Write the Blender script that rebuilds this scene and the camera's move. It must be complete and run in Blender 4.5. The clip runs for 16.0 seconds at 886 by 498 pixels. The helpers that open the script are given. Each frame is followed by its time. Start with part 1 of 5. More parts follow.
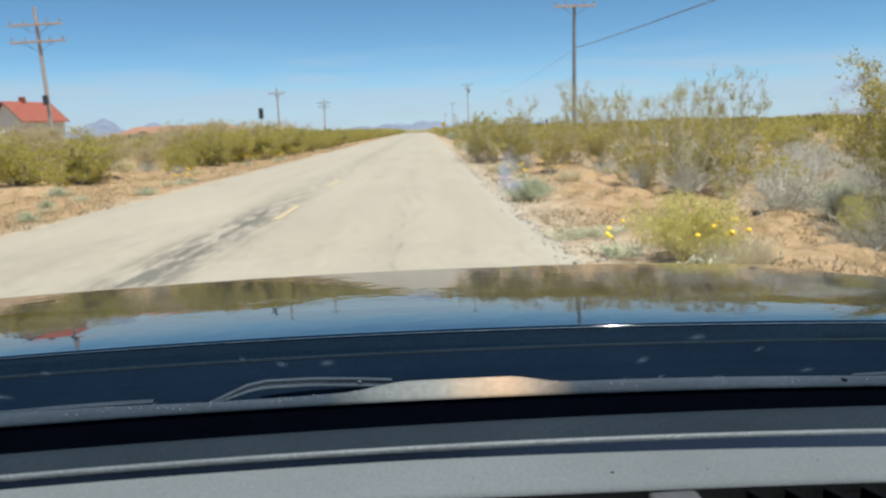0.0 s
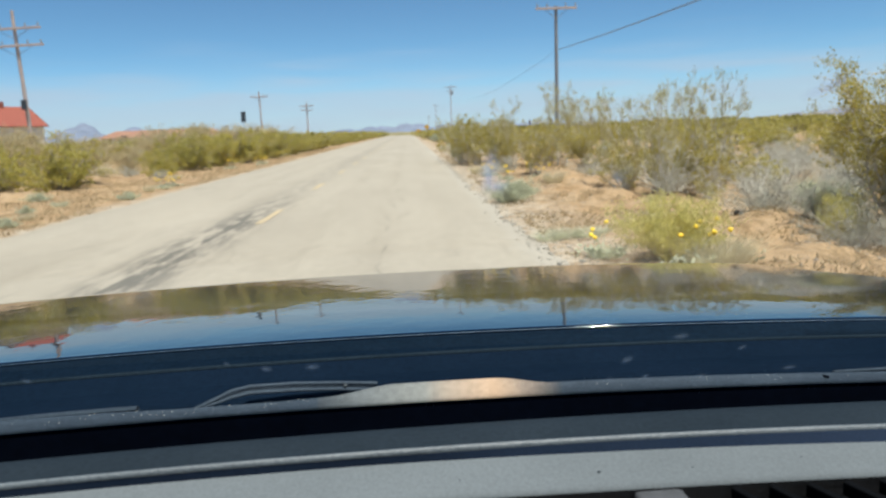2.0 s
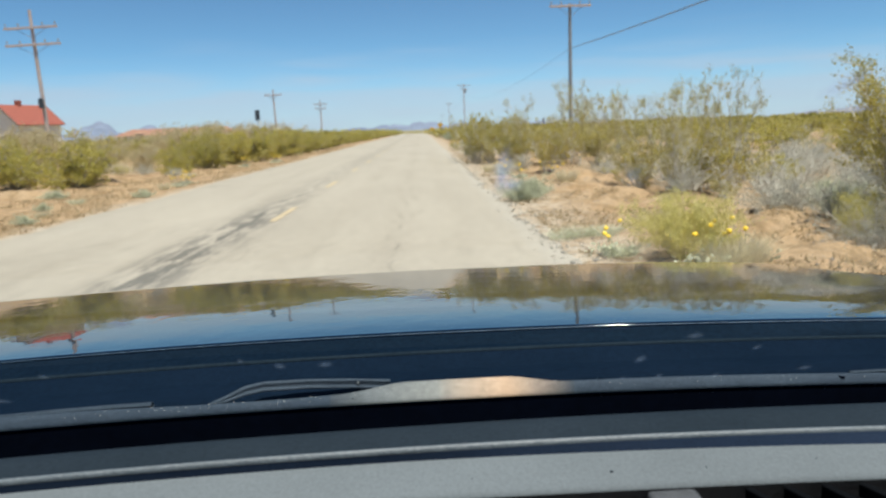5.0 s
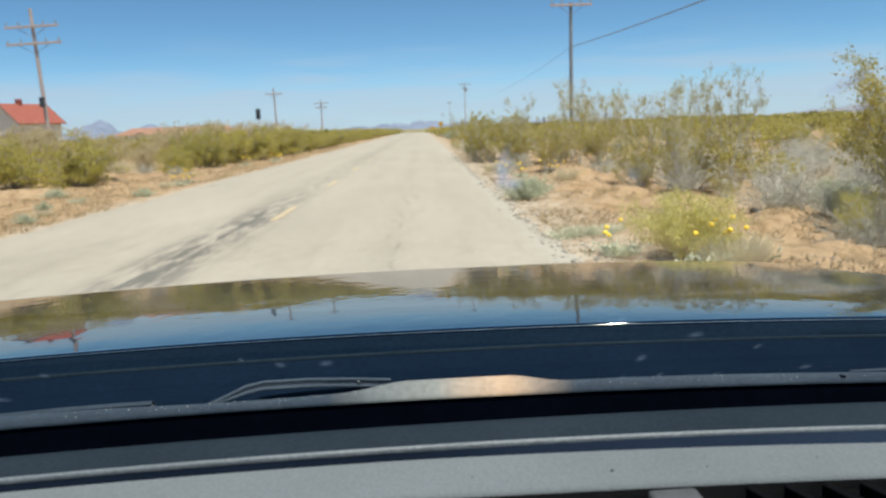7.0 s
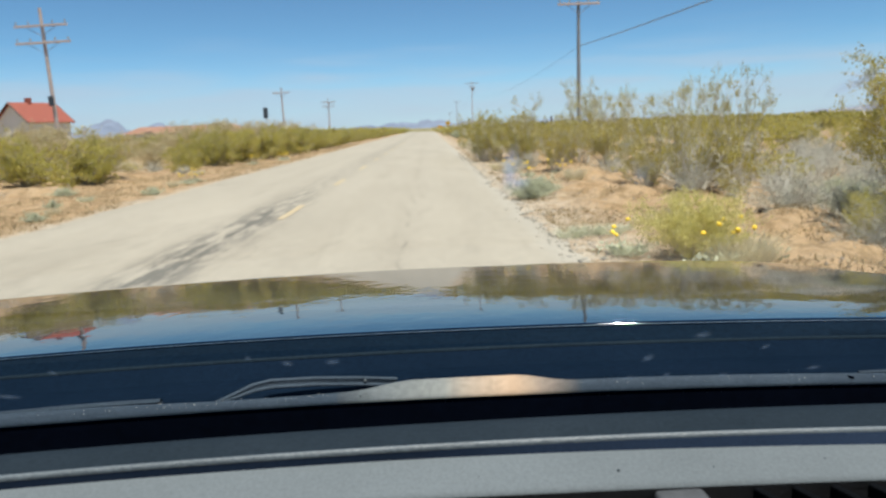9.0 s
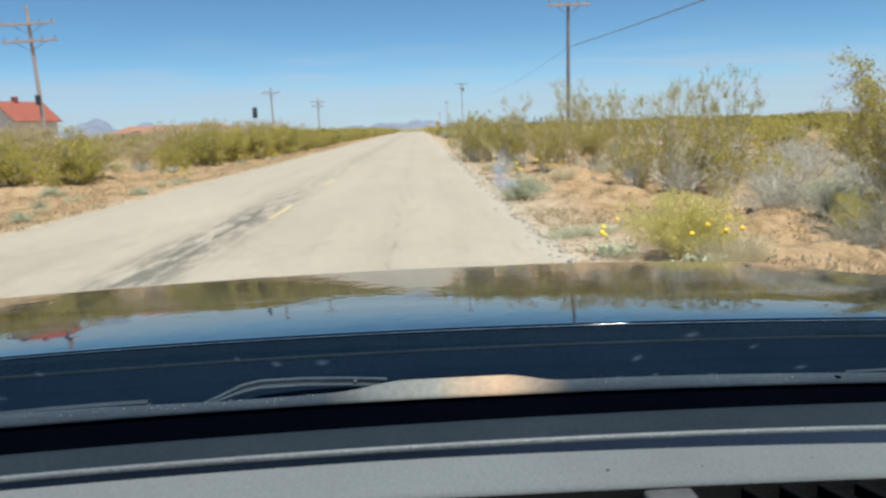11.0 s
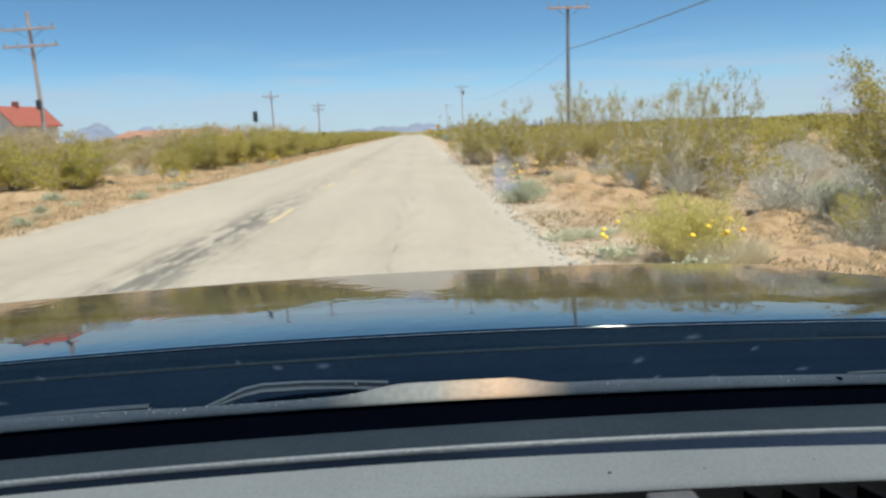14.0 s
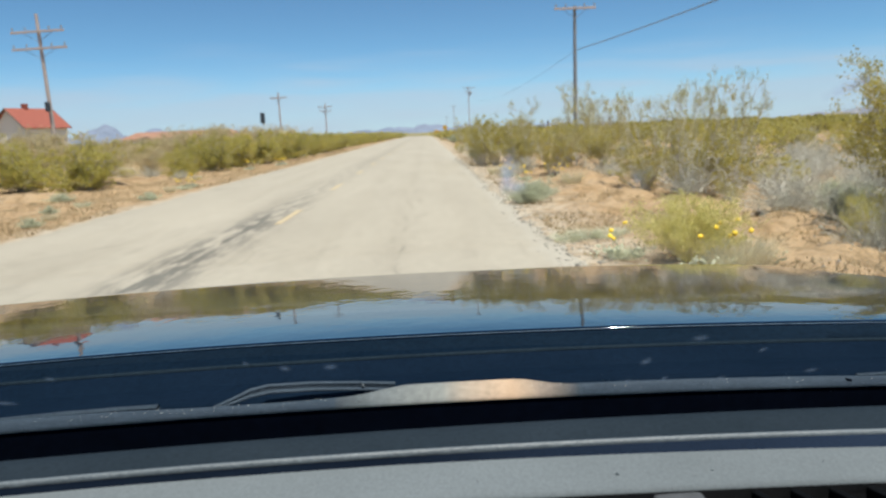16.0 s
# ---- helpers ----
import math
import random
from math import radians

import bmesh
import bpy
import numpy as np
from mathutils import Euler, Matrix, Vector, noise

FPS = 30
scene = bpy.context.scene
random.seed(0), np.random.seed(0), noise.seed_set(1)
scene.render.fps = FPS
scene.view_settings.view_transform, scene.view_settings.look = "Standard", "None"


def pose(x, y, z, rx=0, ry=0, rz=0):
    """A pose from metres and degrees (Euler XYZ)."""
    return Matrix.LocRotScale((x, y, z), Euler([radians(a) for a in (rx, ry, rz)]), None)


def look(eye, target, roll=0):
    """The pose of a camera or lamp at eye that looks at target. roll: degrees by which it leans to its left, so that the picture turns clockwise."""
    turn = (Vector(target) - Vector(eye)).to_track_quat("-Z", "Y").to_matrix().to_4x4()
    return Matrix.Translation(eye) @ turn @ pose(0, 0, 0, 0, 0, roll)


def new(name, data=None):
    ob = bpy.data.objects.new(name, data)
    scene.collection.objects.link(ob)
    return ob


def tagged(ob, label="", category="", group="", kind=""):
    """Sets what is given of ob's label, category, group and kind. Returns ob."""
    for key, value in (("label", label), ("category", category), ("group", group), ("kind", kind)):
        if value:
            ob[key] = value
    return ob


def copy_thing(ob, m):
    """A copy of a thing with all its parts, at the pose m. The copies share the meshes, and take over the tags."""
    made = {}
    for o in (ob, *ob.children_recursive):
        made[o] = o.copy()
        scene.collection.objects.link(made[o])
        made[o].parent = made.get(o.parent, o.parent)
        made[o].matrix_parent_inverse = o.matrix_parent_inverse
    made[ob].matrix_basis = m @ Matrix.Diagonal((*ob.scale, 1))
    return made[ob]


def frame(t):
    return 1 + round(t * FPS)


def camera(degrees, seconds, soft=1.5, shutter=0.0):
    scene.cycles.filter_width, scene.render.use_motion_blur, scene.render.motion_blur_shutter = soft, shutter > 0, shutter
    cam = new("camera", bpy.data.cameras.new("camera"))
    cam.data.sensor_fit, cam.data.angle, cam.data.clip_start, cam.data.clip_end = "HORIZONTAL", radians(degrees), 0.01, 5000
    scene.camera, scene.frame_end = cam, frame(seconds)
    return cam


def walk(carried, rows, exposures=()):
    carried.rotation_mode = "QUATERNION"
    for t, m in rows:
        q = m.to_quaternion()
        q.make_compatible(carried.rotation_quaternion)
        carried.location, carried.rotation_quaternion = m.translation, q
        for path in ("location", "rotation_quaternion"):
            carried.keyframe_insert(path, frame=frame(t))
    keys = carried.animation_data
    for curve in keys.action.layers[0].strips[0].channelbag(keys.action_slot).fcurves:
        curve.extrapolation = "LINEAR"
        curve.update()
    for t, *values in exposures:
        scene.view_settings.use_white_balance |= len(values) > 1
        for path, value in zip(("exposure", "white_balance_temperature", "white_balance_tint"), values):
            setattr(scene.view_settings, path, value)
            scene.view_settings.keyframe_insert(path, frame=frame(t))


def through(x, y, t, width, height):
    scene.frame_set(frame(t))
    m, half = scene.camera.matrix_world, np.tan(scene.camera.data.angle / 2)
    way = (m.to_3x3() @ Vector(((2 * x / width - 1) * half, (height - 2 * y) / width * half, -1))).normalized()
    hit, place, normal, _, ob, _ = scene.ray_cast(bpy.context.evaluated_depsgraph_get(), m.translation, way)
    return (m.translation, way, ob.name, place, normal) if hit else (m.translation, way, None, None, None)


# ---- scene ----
# The car stands on the road with the camera on its dashboard; the camera only sways and turns there.
EYE = (0.0, 0.0, 1.30)
CAR_YAW = 1.53   # the car heads slightly left of the road's line
cam = camera(63.0, 16.0, soft=1.8)
cam.data.dof.use_dof, cam.data.dof.focus_distance, cam.data.dof.aperture_fstop = True, 0.80, 9.6
# seconds, yaw, pitch, roll
TURNS = [
    (0.0, -1.449, -9.550, 1.800),
    (0.5, -1.835, -9.640, 1.874),
    (1.0, -2.321, -9.722, 2.059),
    (1.5, -2.730, -9.709, 2.096),
    (2.0, -2.748, -9.415, 2.170),
    (2.5, -2.548, -9.440, 2.170),
    (3.0, -2.350, -9.502, 2.207),
    (3.5, -2.239, -9.510, 2.170),
    (4.0, -2.062, -9.567, 2.059),
    (4.5, -1.867, -9.522, 2.133),
    (5.0, -1.715, -9.514, 2.170),
    (7.5, -1.648, -9.604, 2.170),
    (8.0, -1.513, -9.547, 2.281),
    (8.5, -1.299, -9.498, 2.244),
    (9.0, -1.104, -9.642, 2.096),
    (11.5, -2.025, -9.638, 1.948),
    (12.0, -2.026, -9.483, 2.022),
    (12.5, -2.026, -9.446, 2.059),
    (13.0, -2.047, -9.396, 2.059),
    (13.5, -1.958, -9.384, 2.096),
    (14.0, -1.869, -9.409, 2.170),
    (14.5, -1.758, -9.359, 2.170),
    (15.0, -1.602, -9.379, 2.170),
    (15.5, -1.449, -9.380, 2.207),
    (16.0, -1.339, -9.311, 2.281),
]
walk(cam, [(t, pose(*EYE, 90 + pitch, roll, yaw)) for t, yaw, pitch, roll in TURNS])

# ---------------------------------------------------------------- light
SUN_ELEVATION, SUN_AZIMUTH = radians(73.5), radians(147)   # azimuth from +y towards +x
world = bpy.data.worlds.new("desert_sky")
scene.world = world
world.use_nodes = True
wn, wl = world.node_tree.nodes, world.node_tree.links
wn.clear()
sky = wn.new("ShaderNodeTexSky")
sky.sky_type = "NISHITA"
sky.sun_disc = False
sky.sun_elevation, sky.sun_rotation = SUN_ELEVATION, SUN_AZIMUTH
sky.altitude, sky.air_density, sky.dust_density, sky.ozone_density = 1000, 0.62, 0.0, 2.2
back = wn.new("ShaderNodeBackground")
back.inputs["Strength"].default_value = 0.072
wout = wn.new("ShaderNodeOutputWorld")
# thin bank of high cloud low over the horizon
wc = wn.new("ShaderNodeTexCoord")
wm = wn.new("ShaderNodeMapping")
wm.inputs["Scale"].default_value = (1.0, 1.0, 11.0)
wt = wn.new("ShaderNodeTexNoise")
wt.inputs["Scale"].default_value, wt.inputs["Detail"].default_value = 5.0, 8
wz = wn.new("ShaderNodeSeparateXYZ")
wh = wn.new("ShaderNodeMath")
wh.operation = "MULTIPLY_ADD"
wh.inputs[1].default_value = 0.12
wr = wn.new("ShaderNodeValToRGB")
CLOUD = ((0.06, 0.86), (0.10, 0.68), (0.125, 0.33), (0.15, 0.09), (0.18, 0.0))
while len(wr.color_ramp.elements) < len(CLOUD):
    wr.color_ramp.elements.new(0.5)
for e, (p, c) in zip(wr.color_ramp.elements, CLOUD):
    e.position, e.color = p, (c, c, c, 1)
wx = wn.new("ShaderNodeMix")
wx.data_type = "RGBA"
wx.inputs[7].default_value = (4.2, 4.97, 6.05, 1)
wl.new(wc.outputs["Generated"], wm.inputs["Vector"])
wl.new(wc.outputs["Generated"], wz.inputs[0])
wl.new(wm.outputs[0], wt.inputs["Vector"])
wl.new(wt.outputs["Fac"], wh.inputs[0])
wl.new(wz.outputs[2], wh.inputs[2])
wl.new(wh.outputs[0], wr.inputs["Fac"])
wl.new(wr.outputs[0], wx.inputs[0])
tint = wn.new("ShaderNodeMix")
tint.data_type, tint.blend_type = "RGBA", "MULTIPLY"
tint.inputs[0].default_value, tint.inputs[7].default_value = 1.0, (0.74, 1.01, 1.04, 1)
wl.new(sky.outputs[0], tint.inputs[6])
wl.new(tint.outputs[2], wx.inputs[6])
wl.new(wx.outputs[2], back.inputs["Color"])
wl.new(back.outputs[0], wout.inputs["Surface"])

sun_data = bpy.data.lights.new("sun", "SUN")
sun_data.energy, sun_data.angle, sun_data.color = 4.6, radians(0.53), (1.0, 0.955, 0.88)
sun = new("sun", sun_data)
SUN_DIR = Vector((math.sin(SUN_AZIMUTH) * math.cos(SUN_ELEVATION), math.cos(SUN_AZIMUTH) * math.cos(SUN_ELEVATION), math.sin(SUN_ELEVATION)))
sun.matrix_world = look(Vector((0, 0, 60)) + SUN_DIR * 20, (0, 0, 60))
scene.view_settings.exposure = 0.82


# ---------------------------------------------------------------- materials
def mat(name, rough=0.7, metal=0.0):
    m = bpy.data.materials.new(name)
    m.use_nodes = True
    nt = m.node_tree
    b = nt.nodes["Principled BSDF"]
    b.inputs["Roughness"].default_value, b.inputs["Metallic"].default_value = rough, metal
    return m, nt, b


def node(nt, kind, **settings):
    n = nt.nodes.new(kind)
    for k, v in settings.items():
        n.inputs[k.replace("_", " ")].default_value = v
    return n


def where(nt, scale=(1, 1, 1)):
    """Object coordinates in metres, stretched by scale."""
    c = nt.nodes.new("ShaderNodeTexCoord")
    mp = nt.nodes.new("ShaderNodeMapping")
    mp.inputs["Scale"].default_value = scale
    nt.links.new(c.outputs["Object"], mp.inputs["Vector"])
    return mp.outputs["Vector"]


def noise_of(nt, vec, scale, detail=4, rough=0.6):
    n = node(nt, "ShaderNodeTexNoise", Scale=scale, Detail=detail, Roughness=rough)
    nt.links.new(vec, n.inputs["Vector"])
    return n.outputs["Fac"]


def ramp(nt, fac, stops):
    """Stops of (place, colour); a colour may be one grey number."""
    r = nt.nodes.new("ShaderNodeValToRGB")
    while len(r.color_ramp.elements) < len(stops):
        r.color_ramp.elements.new(0.5)
    for e, (p, c) in zip(r.color_ramp.elements, stops):
        e.position = p
        e.color = (c, c, c, 1) if not hasattr(c, "__len__") else (*c, 1)
    nt.links.new(fac, r.inputs["Fac"])
    return r.outputs["Color"]


def mix(nt, fac, a, b, kind="MIX"):
    m = nt.nodes.new("ShaderNodeMix")
    m.data_type, m.blend_type = "RGBA", kind
    for i, v in ((0, fac), (6, a), (7, b)):
        sock = m.inputs[i]
        if isinstance(v, (int, float)):
            sock.default_value = v if i == 0 else (v, v, v, 1)
        elif isinstance(v, tuple):
            sock.default_value = (*v, 1)
        else:
            nt.links.new(v, sock)
    return m.outputs[2]


def maths(nt, op, a, b=0.0):
    m = nt.nodes.new("ShaderNodeMath")
    m.operation = op
    for i, v in enumerate((a, b)):
        if isinstance(v, (int, float)):
            m.inputs[i].default_value = v
        else:
            nt.links.new(v, m.inputs[i])
    return m.outputs[0]


def bump(nt, b, height, strength=0.4, distance=0.01):
    n = node(nt, "ShaderNodeBump", Strength=strength, Distance=distance)
    nt.links.new(height, n.inputs["Height"])
    nt.links.new(n.outputs["Normal"], b.inputs["Normal"])


def axis(nt, i):
    c = nt.nodes.new("ShaderNodeTexCoord")
    s = nt.nodes.new("ShaderNodeSeparateXYZ")
    nt.links.new(c.outputs["Object"], s.inputs[0])
    return s.outputs[i]


def speckled(name, dark, light, scale=8, rough=0.8, fine=120, bumps=0.3, depth=0.004, gloss=0.5, speck=0.25):
    """A plain two-tone surface: broad mottling and fine grain."""
    m, nt, b = mat(name, rough)
    b.inputs["Specular IOR Level"].default_value = gloss
    v = where(nt)
    broad, grain = noise_of(nt, v, scale, 5), noise_of(nt, v, fine, 3)
    c = ramp(nt, broad, [(0.3, dark), (0.7, light)])
    c = mix(nt, speck, c, ramp(nt, grain, [(0.3, 0.15), (0.7, 0.9)]), "OVERLAY")
    nt.links.new(c, b.inputs["Base Color"])
    bump(nt, b, grain, bumps, depth)
    return m


def asphalt_material():
    m, nt, b = mat("bleached_asphalt", 0.88)
    v = where(nt)
    x = axis(nt, 0)
    broad = noise_of(nt, where(nt, (0.5, 0.12, 1)), 1.2, 5)
    c = ramp(nt, broad, [(0.3, (0.262, 0.232, 0.182)), (0.7, (0.325, 0.290, 0.230))])
    # paler wheel tracks
    tracks = maths(nt, "SINE", maths(nt, "MULTIPLY", maths(nt, "ADD", x, 2.17), 3.6))
    c = mix(nt, maths(nt, "MULTIPLY", maths(nt, "ABSOLUTE", tracks), 0.25), c, (0.335, 0.302, 0.243))
    # aggregate
    agg = noise_of(nt, v, 90, 4, 0.7)
    patch = noise_of(nt, where(nt, (1.0, 0.55, 1)), 7, 6, 0.7)
    c = mix(nt, 0.16, c, ramp(nt, patch, [(0.3, 0.25), (0.7, 0.75)]), "OVERLAY")
    c = mix(nt, 0.3, c, ramp(nt, agg, [(0.3, 0.2), (0.7, 0.85)]), "OVERLAY")
    # worn dark tar along the middle joint
    off = maths(nt, "ABSOLUTE", maths(nt, "ADD", x, 2.60))
    near = maths(nt, "SUBTRACT", 1.1, maths(nt, "MULTIPLY", off, 1.9))
    blot = noise_of(nt, where(nt, (2.6, 0.45, 1)), 2.2, 6, 0.7)
    stretch = maths(nt, "MINIMUM", maths(nt, "MAXIMUM", maths(nt, "SUBTRACT", 1.35, maths(nt, "MULTIPLY", maths(nt, "ABSOLUTE", maths(nt, "ADD", axis(nt, 1), -7.5)), 0.12)), 0.35), 1.0)
    tar = maths(nt, "MULTIPLY", maths(nt, "MULTIPLY", near, stretch), ramp(nt, blot, [(0.41, 0.0), (0.58, 1.0)]))
    c = mix(nt, maths(nt, "MINIMUM", maths(nt, "MAXIMUM", tar, 0.0), 0.8), c, (0.073, 0.069, 0.058))
    # scattered old stains
    stain = noise_of(nt, where(nt, (2.4, 0.28, 1)), 1.5, 7, 0.72)
    c = mix(nt, ramp(nt, stain, [(0.56, 0.0), (0.72, 0.36)]), c, (0.145, 0.132, 0.105))
    # crumbled, darker margin of loose chips
    rim = maths(nt, "ADD", x, maths(nt, "MULTIPLY", noise_of(nt, where(nt, (1, 0.5, 1)), 2.4, 5, 0.7), 0.55))
    c = mix(nt, ramp(nt, maths(nt, "MULTIPLY", rim, 0.5), [(0.66, 0.0), (0.76, 0.45)]), c, (0.35, 0.325, 0.275))
    # one long crack that wanders along the lane
    wander = maths(nt, "MULTIPLY", noise_of(nt, where(nt, (0.01, 0.35, 1)), 1.0, 6, 0.65), 0.7)
    seam = ramp(nt, maths(nt, "ABSOLUTE", maths(nt, "ADD", maths(nt, "ADD", x, wander), -0.02)), [(0.0, 1.0), (0.035, 0.0)])
    broken = ramp(nt, noise_of(nt, where(nt, (0.3, 0.9, 1)), 1.1, 4), [(0.47, 0.0), (0.6, 0.5)])
    c = mix(nt, mix(nt, 1.0, seam, broken, "MULTIPLY"), c, (0.09, 0.083, 0.068))
    # cracks
    vor = nt.nodes.new("ShaderNodeTexVoronoi")
    vor.feature = "DISTANCE_TO_EDGE"
    wob = nt.nodes.new("ShaderNodeTexNoise")
    wob.inputs["Scale"].default_value = 2.5
    nt.links.new(where(nt, (0.7, 0.3, 1)), wob.inputs["Vector"])
    nt.links.new(mix(nt, 0.35, where(nt, (0.7, 0.3, 1)), wob.outputs["Color"]), vor.inputs["Vector"])
    vor.inputs["Scale"].default_value = 0.9
    crack = ramp(nt, vor.outputs["Distance"], [(0.0, 1.0), (0.012, 0.0)])
    gate = ramp(nt, noise_of(nt, v, 0.35, 3), [(0.5, 0.0), (0.62, 0.5)])
    c = mix(nt, mix(nt, 1.0, crack, gate, "MULTIPLY"), c, (0.079, 0.073, 0.058))
    nt.links.new(c, b.inputs["Base Color"])
    bump(nt, b, agg, 0.5, 0.006)
    return m


def sand_material():
    m, nt, b = mat("desert_sand", 0.95)
    v = where(nt)
    x = axis(nt, 0)
    broad, mid, fine = noise_of(nt, v, 0.35, 5), noise_of(nt, v, 2.2, 6, 0.65), noise_of(nt, v, 22, 5, 0.7)
    c = ramp(nt, broad, [(0.3, (0.255, 0.158, 0.076)), (0.5, (0.305, 0.202, 0.106)), (0.72, (0.335, 0.236, 0.130))])
    c = mix(nt, ramp(nt, mid, [(0.46, 0.0), (0.62, 0.8)]), c, (0.350, 0.248, 0.148))
    # dry brown grass and leaf litter
    litter = noise_of(nt, where(nt, (2.0, 1.1, 1)), 1.5, 7, 0.72)
    c = mix(nt, ramp(nt, litter, [(0.48, 0.0), (0.58, 0.75)]), c, (0.165, 0.105, 0.045))
    c = mix(nt, 0.45, c, ramp(nt, fine, [(0.25, 0.1), (0.75, 0.9)]), "OVERLAY")
    # pale gravel beside the road
    d = maths(nt, "ADD", x, maths(nt, "MULTIPLY", noise_of(nt, v, 1.6, 5), -1.7))
    right = ramp(nt, maths(nt, "MULTIPLY", maths(nt, "SUBTRACT", d, 0.2), 0.4), [(0.05, 1.0), (0.30, 0.75), (0.72, 0.0)])
    leftward = ramp(nt, maths(nt, "MULTIPLY", maths(nt, "SUBTRACT", maths(nt, "MULTIPLY", d, -1), 6.6), 0.5), [(0.1, 1.0), (0.45, 0.0)])
    side = ramp(nt, maths(nt, "ADD", maths(nt, "MULTIPLY", x, 0.05), 0.5), [(0.3, 0.0), (0.4, 1.0)])
    shoulder = mix(nt, side, leftward, right)
    gravel = ramp(nt, noise_of(nt, v, 5, 6, 0.75), [(0.40, (0.22, 0.155, 0.09)), (0.55, (0.43, 0.385, 0.31))])
    c = mix(nt, mix(nt, 1.0, shoulder, 0.85, "MULTIPLY"), c, gravel)
    # far plain, closed over by low scrub
    reach = nt.nodes.new("ShaderNodeVectorMath")
    reach.operation = "LENGTH"
    nt.links.new(v, reach.inputs[0])
    scrub = ramp(nt, noise_of(nt, where(nt, (1, 0.25, 1)), 0.02, 6, 0.7), [(0.35, (0.15, 0.135, 0.055)), (0.65, (0.235, 0.20, 0.09))])
    c = mix(nt, ramp(nt, maths(nt, "MULTIPLY", reach.outputs["Value"], 0.001), [(0.16, 0.0), (0.42, 0.9)]), c, scrub)
    nt.links.new(c, b.inputs["Base Color"])
    bump(nt, b, maths(nt, "ADD", mid, maths(nt, "MULTIPLY", fine, 0.35)), 0.8, 0.055)
    return m


def foliage_material(name, dark, light, accent, through=0.25):
    """Leaves: colour by clump and by leaf, with some light coming through."""
    m, nt, b = mat(name, 0.6)
    geo = nt.nodes.new("ShaderNodeNewGeometry")
    inf = nt.nodes.new("ShaderNodeObjectInfo")
    c = ramp(nt, geo.outputs["Random Per Island"], [(0.0, dark), (0.55, light), (0.93, light), (1.0, accent)])
    patch = noise_of(nt, where(nt), 3.2, 3)
    c = mix(nt, ramp(nt, patch, [(0.45, 0.0), (0.7, 0.6)]), c, accent)
    c = mix(nt, maths(nt, "MULTIPLY", inf.outputs["Random"], 0.5), c, dark)
    nt.links.new(c, b.inputs["Base Color"])
    tr = nt.nodes.new("ShaderNodeBsdfTranslucent")
    nt.links.new(c, tr.inputs["Color"])
    mx = nt.nodes.new("ShaderNodeMixShader")
    mx.inputs[0].default_value = through
    out = nt.nodes["Material Output"]
    nt.links.new(b.outputs[0], mx.inputs[1])
    nt.links.new(tr.outputs[0], mx.inputs[2])
    nt.links.new(mx.outputs[0], out.inputs["Surface"])
    return m


def plain(name, colour, rough=0.6, metal=0.0, coat=0.0):
    m, nt, b = mat(name, rough, metal)
    v = where(nt)
    c = mix(nt, 0.3, (*colour,), ramp(nt, noise_of(nt, v, 14, 5), [(0.3, 0.3), (0.7, 0.75)]), "OVERLAY")
    nt.links.new(c, b.inputs["Base Color"])
    b.inputs["Coat Weight"].default_value = coat
    return m


def hood_paint():
    m, nt, b = mat("dark_navy_car_paint", 0.35)
    b.inputs["Base Color"].default_value = (0.006, 0.007, 0.008, 1)
    b.inputs["Specular IOR Level"].default_value = 0.0
    b.inputs["Coat Weight"].default_value = 1.0
    b.inputs["Coat Roughness"].default_value = 0.028
    b.inputs["Coat IOR"].default_value = 2.15
    dust = noise_of(nt, where(nt), 60, 4)
    nt.links.new(ramp(nt, dust, [(0.4, (0.0015, 0.0062, 0.0145)), (0.75, (0.003, 0.0085, 0.018))]), b.inputs["Base Color"])
    # faint ripple of the lacquer
    peel = nt.nodes.new("ShaderNodeBump")
    peel.inputs["Strength"].default_value, peel.inputs["Distance"].default_value = 1.0, 0.0003
    nt.links.new(noise_of(nt, where(nt, (1.0, 0.7, 1)), 26, 3, 0.55), peel.inputs["Height"])
    nt.links.new(peel.outputs["Normal"], b.inputs["Coat Normal"])
    return m


def glass_material():
    m = bpy.data.materials.new("windshield_glass")
    m.use_nodes = True
    nt = m.node_tree
    nt.nodes.clear()
    t = nt.nodes.new("ShaderNodeBsdfTransparent")
    t.inputs["Color"].default_value = (0.93, 0.96, 0.95, 1)
    g = nt.nodes.new("ShaderNodeBsdfGlossy")
    g.inputs["Roughness"].default_value = 0.02
    fr = nt.nodes.new("ShaderNodeFresnel")
    fr.inputs["IOR"].default_value = 1.28
    mx = nt.nodes.new("ShaderNodeMixShader")
    out = nt.nodes.new("ShaderNodeOutputMaterial")
    nt.links.new(fr.outputs[0], mx.inputs[0])
    nt.links.new(t.outputs[0], mx.inputs[1])
    nt.links.new(g.outputs[0], mx.inputs[2])
    nt.links.new(mx.outputs[0], out.inputs["Surface"])
    return m


